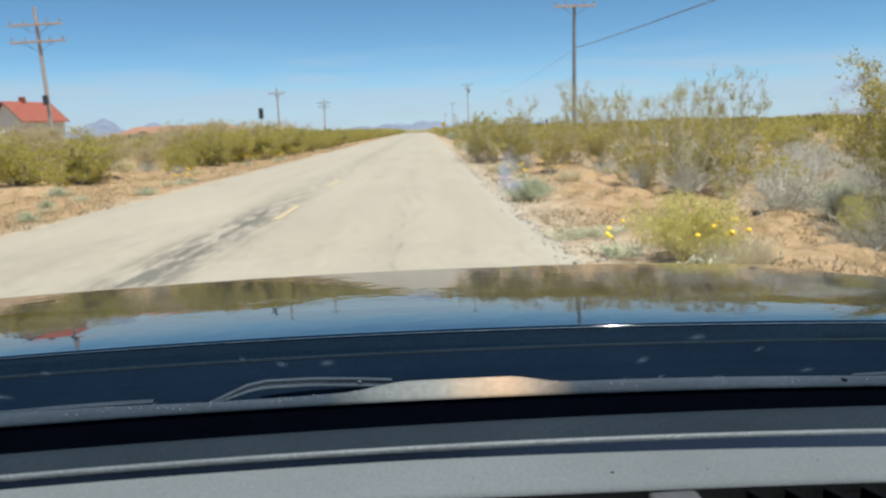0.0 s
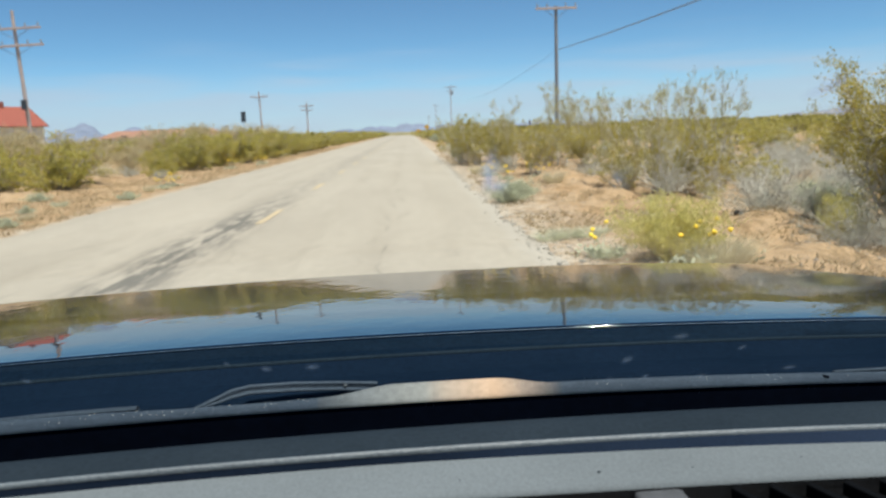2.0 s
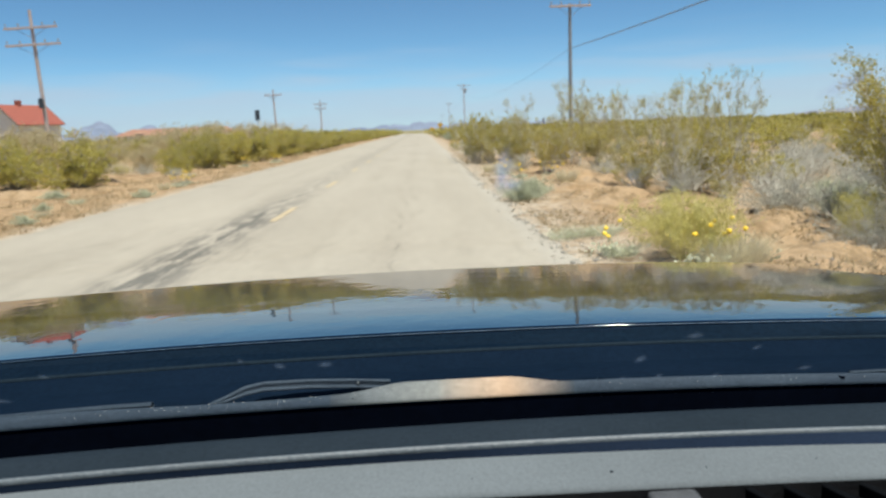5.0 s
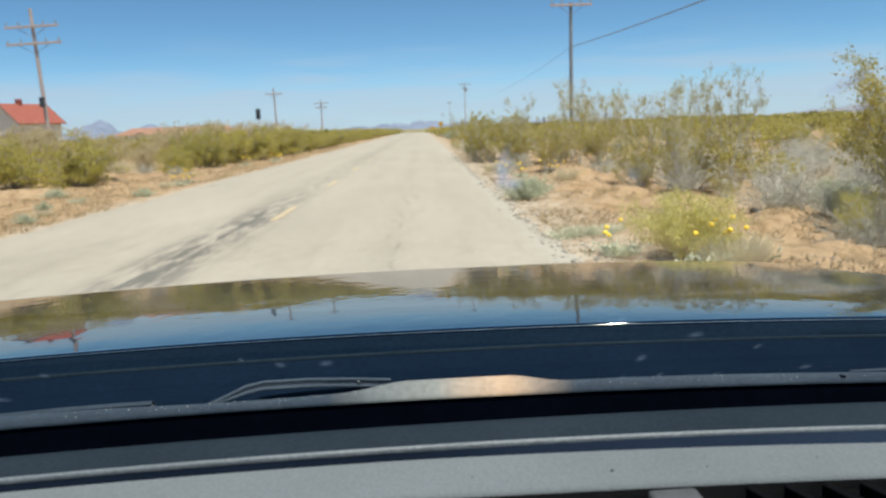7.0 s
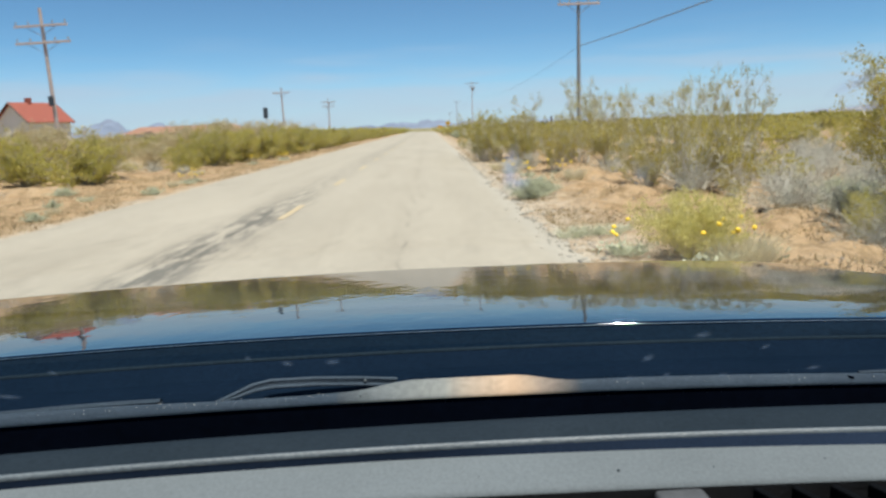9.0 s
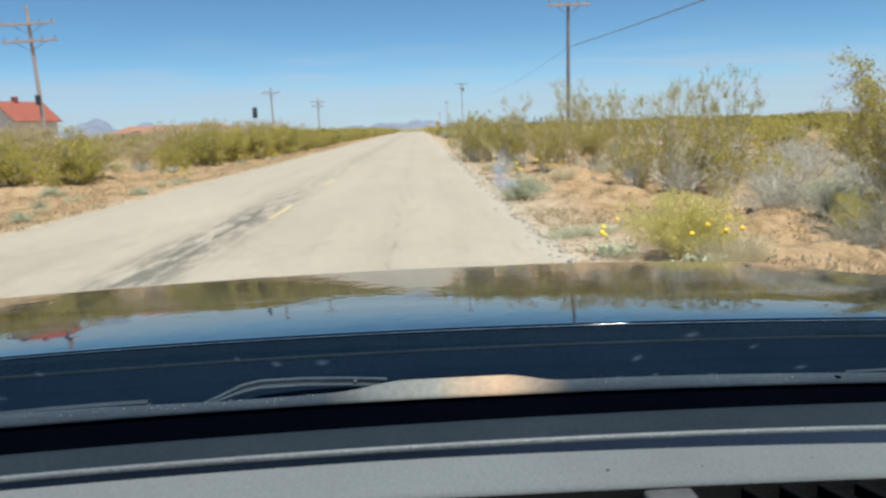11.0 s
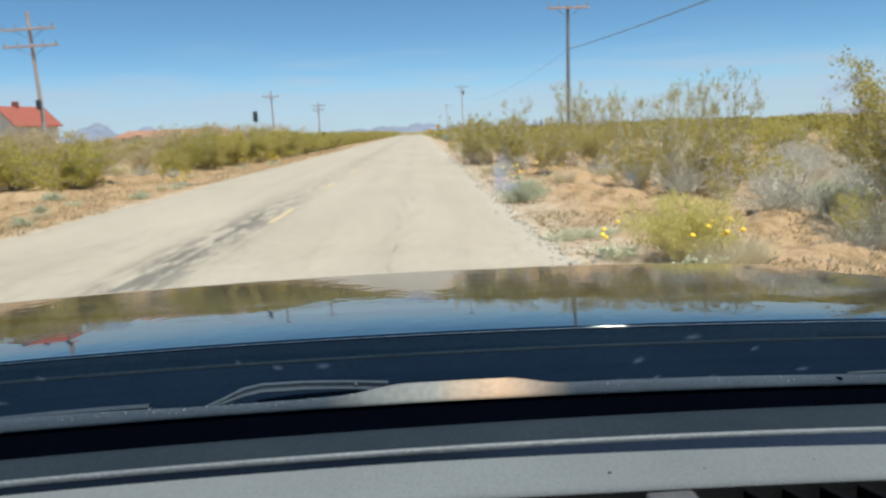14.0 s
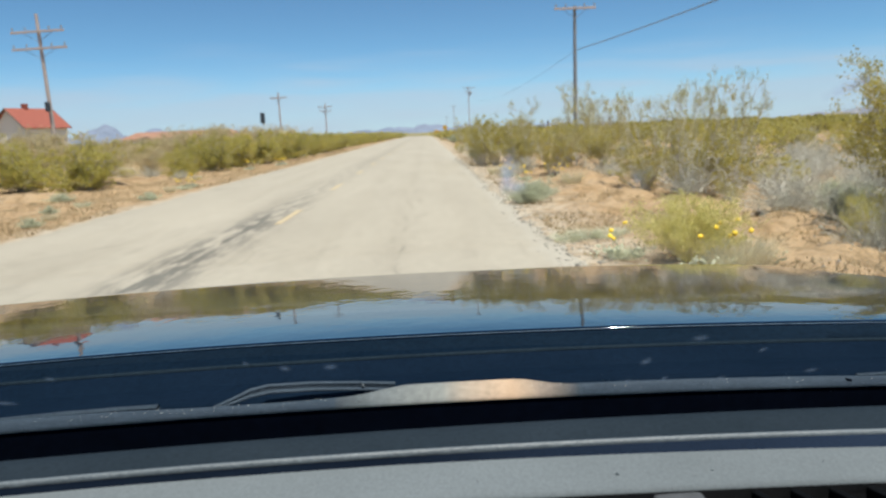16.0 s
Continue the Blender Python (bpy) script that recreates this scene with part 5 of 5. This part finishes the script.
tufts = [tuft_mesh("dry_grass", 5 + k, 0.62, 1.1, 900, STRAW) for k in range(2)] + [tuft_mesh("green_grass", 9, 0.3, 0.9, 420, SAGE)]
TUFTS = [(1.6, 8.35, 2, 0.5), (1.85, 8.5, 2, 0.55), (2.1, 8.45, 2, 0.5), (2.3, 8.7, 2, 0.4), (1.95, 7.1, 2, 0.5), (2.85, 6.45, 0, 0.62), (2.65, 6.3, 1, 0.4), (2.0, 13.2, 2, 0.5), (2.9, 14.6, 0, 0.5), (2.0, 21.5, 1, 0.5), (2.5, 22.2, 2, 0.8), (3.1, 36.0, 0, 0.6), (2.6, 45.5, 1, 0.7), (3.0, 54.5, 0, 0.6), (-6.9, 13.2, 1, 0.3), (-7.6, 16.0, 2, 0.5), (-6.9, 19.5, 1, 0.35), (-7.9, 25.0, 1, 0.35)]
for x, y, k, s in TUFTS:
    ob = new("grass_tuft", tufts[k])
    ob.matrix_basis = pose(x, y, ground_z(x, y) - 0.01, 0, 0, 57 * (x + y)) @ Matrix.Scale(s, 4)
    tagged(ob, "low grey-green grass tuft on the road shoulder" if k == 2 else "dry straw-coloured grass tuft on sand", "grass", "grass tufts")


def marigold(x, y, seed, heads):
    r = np.random.default_rng(seed)
    ob = thing("desert_marigold", pose(x, y, ground_z(x, y)), "yellow desert marigolds on thin grey-green stems", "flower", "marigolds")
    lines, spots = [], []
    for _ in range(heads):
        a, rad = r.uniform(0, 6.28), r.uniform(0.02, 0.3)
        top = Vector((rad * math.cos(a), rad * math.sin(a), r.uniform(0.22, 0.42)))
        lines.append(([Vector((0, 0, 0)), top * 0.5 + Vector((0, 0, 0.04)), top], [0.004, 0.003, 0.002]))
        spots.append(top)
    v, f = tubes(lines, 4)
    part("stems", mesh_of("marigold_stems", v, f, SAGE), None, ob)
    lv, lf = leaf_cards(r.normal(0, 1, (160, 3)) * (0.12, 0.12, 0.03) + (0, 0, 0.06), 0.03, r)
    part("leaves", mesh_of("marigold_leaves", lv, lf, SAGE), None, ob)
    for p in spots:
        bm = bmesh.new()
        bmesh.ops.create_uvsphere(bm, u_segments=9, v_segments=5, radius=0.026, matrix=Matrix.Translation(p) @ pose(0, 0, 0, r.uniform(15, 50), r.uniform(-25, 25), 0) @ Matrix.Diagonal((1, 1, 0.55, 1)))
        part("flower_head", bm, PETAL, ob)


for k, (x, y, n) in enumerate([(1.92, 7.15, 4), (2.55, 6.35, 5), (3.05, 6.75, 3), (2.45, 18.3, 7), (2.2, 19.6, 8), (3.0, 16.9, 6), (2.6, 36.9, 8), (2.3, 49.3, 14), (3.0, 50.5, 10), (2.6, 54.8, 9), (-7.6, 31.3, 8), (-6.75, 20.2, 7), (-6.9, 21.4, 6), (-7.0, 34.5, 9), (-7.1, 36.0, 8)]):
    marigold(x, y, 200 + k, n)


# open brush out to the horizon
def far_brush():
    r = np.random.default_rng(77)
    n = 9000
    u = r.uniform(0, 1, n)
    y = 60 + 1500 * u ** 2.1
    lat = r.uniform(-0.8, 0.8, n) * y
    keep = (lat > 3.6) | (lat < -8.4) | (y > 440) | ((y > 95) & ((lat > 2.7) | (lat < -7.4)))
    x, y = np.append(lat[keep], r.uniform(-14, 10, 260)), np.append(y[keep], r.uniform(424, 480, 260))
    far = np.clip(y / 120, 1, 5)
    z = np.array([ground_z(a, b) for a, b in zip(x, y)])
    h = r.uniform(0.7, 1.5, len(x))
    per = 26
    c = np.repeat(np.stack([x, y, z], 1), per, 0)
    hh, ff = np.repeat(h, per), np.repeat(far, per)
    c[:, 0] += r.normal(0, 0.62, len(c)) * np.sqrt(ff)
    c[:, 1] += r.normal(0, 0.62, len(c)) * np.sqrt(ff)
    c[:, 2] += hh * r.beta(2.2, 1.6, len(c))
    grey = np.repeat((r.uniform(0, 1, len(x)) < 0.2) & (y > 170), per)
    for name, sel, m, label in (("far_creosote_scrub", ~grey, CREOSOTE_FAR, "olive creosote scrub spreading to the horizon"), ("far_grey_scrub", grey, SALTBUSH, "pale grey scrub spreading to the horizon")):
        v, f = leaf_cards(c[sel], 0.26, r, 1.6)
        tagged(new(name, mesh_of(name, v, f, m)), label, "scrub", kind="stuff")


far_brush()


# pebbles and clods on the shoulders
def pebbles():
    r = np.random.default_rng(31)
    verts, faces = [], []
    for _ in range(4200):
        if r.uniform() < 0.88:
            x, y = 1.55 + abs(r.normal(0, 1.6)), 5 + 40 * r.uniform() ** 1.8
        else:
            x, y = -6.7 - abs(r.normal(0, 1.2)), 8 + 40 * r.uniform() ** 1.5
        s = 0.006 + 0.022 * r.uniform() ** 4
        z = ground_z(x, y) + s * 0.2
        k = len(verts)
        o = r.uniform(0.6, 1.3, 6) * s
        verts += [(x + o[0], y, z), (x - o[1], y, z), (x, y + o[2], z), (x, y - o[3], z), (x, y, z + o[4] * 0.8), (x, y, z - o[5])]
        faces += [(k, k + 2, k + 4), (k + 2, k + 1, k + 4), (k + 1, k + 3, k + 4), (k + 3, k, k + 4)]
    tagged(new("pebbles", mesh_of("pebbles", verts, faces, ROCK)), "small stones and clods along the shoulder", "stones", kind="stuff")


pebbles()


def edge_rubble():
    r = np.random.default_rng(57)
    for name, count, m, label in (("edge_rubble", 420, RUBBLE, "dark grey crumbs of asphalt along the road edge"), ("edge_gravel", 1300, GRAVEL, "pale gravel along the crumbling road edge")):
        verts, faces = [], []
        for _ in range(count):
            y = 5.5 + 30 * r.uniform() ** 1.6
            x = ROAD_RIGHT + r.normal(0.12, 0.17)
            a, sx = r.uniform(0, 6.28), 0.008 + 0.032 * r.uniform() ** 3
            sy, sz = sx * r.uniform(0.5, 1.0), sx * r.uniform(0.25, 0.5)
            z = max(ground_z(x, y), -0.012 if x < ROAD_RIGHT + 0.05 else -1.0)
            k = len(verts)
            for u, v, w in ((-1, -0.8, -0.5), (1, -1, -0.5), (0.8, 1, -0.5), (-0.9, 0.9, -0.5), (-0.6, -0.5, 1), (0.7, -0.6, 0.9), (0.5, 0.6, 1), (-0.6, 0.5, 0.8)):
                u, v = u * sx * r.uniform(0.7, 1.2), v * sy * r.uniform(0.7, 1.2)
                verts.append((x + u * math.cos(a) - v * math.sin(a), y + u * math.sin(a) + v * math.cos(a), z + w * sz))
            faces += [(k + 4, k + 5, k + 6, k + 7), (k, k + 1, k + 5, k + 4), (k + 1, k + 2, k + 6, k + 5), (k + 2, k + 3, k + 7, k + 6), (k + 3, k, k + 4, k + 7)]
        tagged(new(name, mesh_of(name, verts, faces, m)), label, "stones", kind="stuff")


edge_rubble()


def clod(x, y, size, seed):
    bm = bmesh.new()
    bmesh.ops.create_icosphere(bm, subdivisions=2, radius=size)
    for v in bm.verts:
        v.co *= 1 + 0.35 * noise.noise(v.co * (2.2 / size) + Vector((seed, 0, 0)))
        v.co.z *= 0.65
    ob = part("dark_clod", bm, CLOD)
    ob.matrix_basis = pose(x, y, ground_z(x, y) + size * 0.25, 0, 0, seed * 50)
    tagged(ob, "dark brown clod of earth under a bush", "clod", "clods")


for k, (x, y, size) in enumerate([(4.25, 12.3, 0.10), (4.4, 12.1, 0.07), (4.45, 9.55, 0.08), (4.7, 9.7, 0.06), (-9.2, 27.0, 0.12), (3.4, 19.2, 0.12)]):
    clod(x, y, size, k + 1)


# short dry grass on both shoulders
def dry_grass():
    r = np.random.default_rng(91)
    pts = []
    while len(pts) < 26000:
        if r.uniform() < 0.5:
            x, y = r.uniform(-9.2, -6.1), 8 + 60 * r.uniform() ** 1.6
            if noise.noise(Vector((x * 0.9, y * 0.45, 2.2))) < -0.15:
                continue
        else:
            x, y = 1.6 + 4.5 * r.uniform() ** 1.3, 5.5 + 42 * r.uniform() ** 1.7
            if noise.noise(Vector((x * 0.8, y * 0.8, 6.2))) < 0.05:
                continue
        pts.append((x, y, ground_z(x, y) + r.uniform(0.0, 0.045)))
    v, f = leaf_cards(np.array(pts), 0.013, r, 6.0, 0.8)
    tagged(new("dry_grass", mesh_of("dry_grass", v, f, DRY)), "short brown dry grass on the road shoulders", "grass", kind="stuff")


dry_grass()


# ---------------------------------------------------------------- poles, wires, signs
def utility_pole(x, y, height, arms, material, lean=0.0, transformer=False, arm_yaw=0.0, drum=0.0):
    z = ground_z(x, y)
    ob = thing("utility_pole", pose(x, y, z, 0, lean, 0), "weathered wooden utility pole with crossarms in the desert", "utility pole", "utility poles")
    bm = bmesh.new()
    rod(bm, (0, 0, -0.3), (0, 0, height), 0.125, 0.085, 14)
    part("pole_shaft", bm, material, ob)
    turn = pose(0, 0, 0, 0, 0, arm_yaw)
    for az, half in arms:
        bm = bmesh.new()
        box(bm, (-half, -0.20, az - 0.06), (half, -0.10, az + 0.06), 0.01, turn)
        arm = part("crossarm", bm, POLE_WOOD, ob)
        for k in (-0.92, -0.45, 0.45, 0.92):
            bm = bmesh.new()
            p = turn @ Vector((k * half, -0.15, az + 0.06))
            rod(bm, p, p + Vector((0, 0, 0.10)), 0.02, 0.02, 8)
            rod(bm, p + Vector((0, 0, 0.08)), p + Vector((0, 0, 0.19)), 0.05, 0.035, 10)
            part("insulator", bm, CERAMIC, arm)
        for s in (-1, 1):
            bm = bmesh.new()
            rod(bm, turn @ Vector((s * half * 0.55, -0.12, az - 0.06)), (0, -0.12, az - 0.55), 0.015, 0.015, 6)
            part("brace", bm, POLE_GREY, arm)
    if transformer:
        bm = bmesh.new()
        rod(bm, (0.33, -0.05, height - 2.1), (0.33, -0.05, height - 1.3), 0.2, 0.2, 14)
        part("transformer_can", bm, METAL, ob, "pale grey transformer can")
    if drum:
        bm = bmesh.new()
        rod(bm, (0, -0.24, drum - 0.26), (0, -0.24, drum + 0.26), 0.14, 0.14, 14)
        part("meter_box", bm, DARK_BLUE, ob, "dark round meter box on the shaft")
    return ob


RIGHT_LINE = 8.48
utility_pole(RIGHT_LINE, 41.3, 7.8, [(7.65, 1.15)], POLE_GREY)
utility_pole(9.9, 165, 10.9, [(10.5, 1.5), (9.6, 0.8)], POLE_WOOD, 0.0, True)
utility_pole(10.2, 262, 10.5, [(10.2, 1.3)], POLE_WOOD)
utility_pole(10.4, 360, 10.5, [(10.2, 1.3)], POLE_WOOD)
utility_pole(RIGHT_LINE, -60, 8.3, [(8.15, 1.15)], POLE_GREY)
utility_pole(-20.75, 41.5, 8.5, [(7.55, 1.45), (6.65, 1.5)], POLE_WOOD, -1.6, drum=3.5)
utility_pole(-18.6, 95, 7.0, [(6.3, 1.1)], POLE_WOOD, -1.0)
utility_pole(-16.3, 121, 6.5, [(5.9, 1.2), (5.2, 1.0)], POLE_WOOD)


def wire(a, b, droop, radius, label):
    """A cable hanging from a to b, sagging by droop metres in the middle."""
    a, b = Vector(a), Vector(b)
    pts = []
    for i in range(33):
        u = i / 32
        p = a.lerp(b, u)
        p.z -= droop * (1 - (2 * u - 1) ** 2)
        pts.append(p)
    v, f = tubes([(pts, [radius] * 33)], 6)
    tagged(new("power_cable", mesh_of("power_cable", v, f, WIRE, True)), label, "cable", "cables")


wire((RIGHT_LINE, 41.15, 5.4), (RIGHT_LINE, -60, 5.4), 1.15, 0.02, "thick dark cable sagging between utility poles")
wire((RIGHT_LINE, 41.4, 5.4), (9.9, 164.8, 8.4), 1.6, 0.008, "thin dark cable sagging between far utility poles")
wire((9.9, 165.2, 8.6), (10.2, 261.8, 8.0), 1.4, 0.008, "thin dark cable sagging between far utility poles")


def warning_sign(x, y, z, size):
    g = ground_z(x, y)
    ob = thing("warning_sign", pose(x, y, g), "yellow diamond warning sign on a metal post", "road sign", "warning signs")
    bm = bmesh.new()
    box(bm, (-0.03, -0.03, -0.2), (0.03, 0.03, z - g + size * 0.5), 0.005)
    part("post", bm, METAL, ob)
    bm = bmesh.new()
    box(bm, (-size / 2, -0.012, -size / 2), (size / 2, 0.0, size / 2), 0.004, Matrix.Translation((0, -0.035, z - g)) @ pose(0, 0, 0, 0, 45, 0))
    part("sign_plate", bm, SIGN_YELLOW, ob, "plain yellow diamond plate")


warning_sign(2.95, 113.3, 1.75, 0.62)
warning_sign(2.1, 150.3, 1.1, 0.7)
warning_sign(2.6, 151.3, 1.0, 0.6)


def dark_marker(x, y):
    g = ground_z(x, y)
    ob = thing("yard_marker", pose(x, y, g), "dark rounded panel on a thin grey post beside a pole", "marker")
    bm = bmesh.new()
    rod(bm, (0, 0, -0.2), (0, 0, 3.4), 0.05, 0.04, 8)
    part("post", bm, METAL, ob)
    bm = bmesh.new()
    box(bm, (-0.31, -0.09, 3.3), (0.31, 0.09, 4.7), 0.085)
    part("dark_panel", bm, DARK_BLUE, ob, "dark blue-grey rounded panel", True)


dark_marker(-22.0, 100)


def fence_post(x, y, h):
    bm = bmesh.new()
    rod(bm, (0, 0, -0.2), (0, 0, h), 0.09, 0.085, 9)
    bmesh.ops.bevel(bm, geom=[e for e in bm.edges if e.calc_length() < 0.1 and all(v.co.z > h - 0.01 for v in e.verts)], offset=0.012, segments=1, affect="EDGES")
    ob = part("fence_post", bm, FASCIA)
    ob.matrix_basis = pose(x, y, ground_z(x, y), 2, -2, 0)
    tagged(ob, "stout dark wooden fence post among creosote", "fence post", "fence posts")


for x, y in ((14.0, 83.3), (13.0, 91.3), (11.5, 104.3), (14.5, 73.3), (16.5, 65.3)):
    fence_post(x, y, 2.0)


# ---------------------------------------------------------------- buildings on the far side
def gable_house(x, y, yaw, long, wide, eave, ridge_h):
    """A small house; its length runs along local x, gables at both ends."""
    g = ground_z(x, y)
    ob = thing("house", pose(x, y, g, 0, 0, yaw), "cream stucco house with a red gable roof and chimney", "house")
    L, Wd = long / 2, wide / 2
    v = [(-L, -Wd, -0.3), (L, -Wd, -0.3), (L, Wd, -0.3), (-L, Wd, -0.3), (-L, -Wd, eave), (L, -Wd, eave), (L, Wd, eave), (-L, Wd, eave), (-L, 0, ridge_h), (L, 0, ridge_h)]
    f = [(0, 1, 5, 4), (2, 3, 7, 6), (1, 2, 6, 9, 5), (3, 0, 4, 8, 7), (4, 5, 9, 8), (6, 7, 8, 9)]
    part("wall", mesh_of("house_wall", v, f, STUCCO), None, ob)
    o = 0.45
    k = (ridge_h - eave) / Wd
    bm = bmesh.new()
    for s in (-1, 1):
        pts = [(-L - o, 0, ridge_h + 0.12), (L + o, 0, ridge_h + 0.12), (L + o, s * (Wd + o), eave - k * o + 0.12), (-L - o, s * (Wd + o), eave - k * o + 0.12)]
        top = [bm.verts.new(p) for p in pts]
        low = [bm.verts.new((p[0], p[1], p[2] - 0.14)) for p in pts]
        bm.faces.new(top)
        bm.faces.new(low[::-1])
        for i in range(4):
            bm.faces.new((top[i], low[i], low[(i + 1) % 4], top[(i + 1) % 4]))
    roof = part("roof", bm, ROOF_RED, ob, "faded red shingle roof")
    for e in (-1, 1):
        for s in (-1, 1):
            bm = bmesh.new()
            rod(bm, (e * (L + o + 0.03), 0, ridge_h + 0.02), (e * (L + o + 0.03), s * (Wd + o), eave - k * o + 0.02), 0.11, 0.11, 4)
            part("fascia", bm, FASCIA, roof, "dark brown barge board")
    bm = bmesh.new()
    box(bm, (-0.9, -0.35, ridge_h - 0.5), (-0.3, 0.35, ridge_h + 0.75), 0.04)
    part("chimney", bm, ROOF_RED, roof, "short red chimney")
    for px, py, face in ((-L * 0.4, -Wd, 0), (L * 0.45, -Wd, 0), (L, 0, 1), (-L, 0, 1)):
        bm = bmesh.new()
        lo, hi = ((px - 0.5, py - 0.05, 1.3), (px + 0.5, py + 0.02, 2.6)) if face == 0 else ((px - 0.05, py - 0.5, 1.3), (px + 0.05, py + 0.5, 2.6))
        box(bm, lo, hi, 0.01)
        win = part("window", bm, FASCIA, ob)
        bm = bmesh.new()
        lo, hi = ((px - 0.42, py - 0.07, 1.38), (px + 0.42, py - 0.02, 2.52)) if face == 0 else ((px - 0.07, py - 0.42, 1.38), (px + 0.07, py + 0.42, 2.52))
        box(bm, lo, hi, 0.005)
        part("pane", bm, DARK_GLASS, win)
    bm = bmesh.new()
    box(bm, (0.2 * L - 0.45, -Wd - 0.06, -0.2), (0.2 * L + 0.45, -Wd + 0.02, 2.1), 0.01)
    part("door", bm, FASCIA, ob)
    return ob


gable_house(-55.4, 104.3, 68, 6.7, 5.9, 4.2, 6.6)


def low_building(name, x, y, yaw, long, wide, high, roof_mat, wall_mat, label):
    g = ground_z(x, y)
    ob = thing(name, pose(x, y, g, 0, 0, yaw), label, "building")
    bm = bmesh.new()
    box(bm, (-long / 2, -wide / 2, -0.3), (long / 2, wide / 2, high))
    part("wall", bm, wall_mat, ob)
    v = [(-long / 2 - 0.4, -wide / 2 - 0.4, high + 0.004), (long / 2 + 0.4, -wide / 2 - 0.4, high + 0.004), (long / 2 + 0.4, wide / 2 + 0.4, high + 0.004), (-long / 2 - 0.4, wide / 2 + 0.4, high + 0.004), (-long / 2 + 1, 0, high + 0.9), (long / 2 - 1, 0, high + 0.9)]
    f = [(0, 1, 5, 4), (2, 3, 4, 5), (1, 2, 5), (3, 0, 4), (3, 2, 1, 0)]
    part("roof", mesh_of("low_roof", v, f, roof_mat), None, ob)
    for k in (-0.3, 0.05, 0.33):
        bm = bmesh.new()
        box(bm, (k * long - 0.5, -wide / 2 - 0.05, 1.0), (k * long + 0.5, -wide / 2 + 0.02, 2.0), 0.01)
        part("window", bm, DARK_GLASS, ob)


low_building("ranch_building", -31.6, 97, 6, 14.0, 7.0, 1.75, ROOF_BROWN, STUCCO, "long low building with a rust-brown roof behind brush")
low_building("white_trailer", -68.0, 108, 8, 7.0, 3.0, 2.5, WHITE, WHITE, "white trailer beside the house behind brush")
low_building("white_shed", -40.0, 200, 0, 6.0, 3.0, 2.2, WHITE, WHITE, "far white shed behind brush")
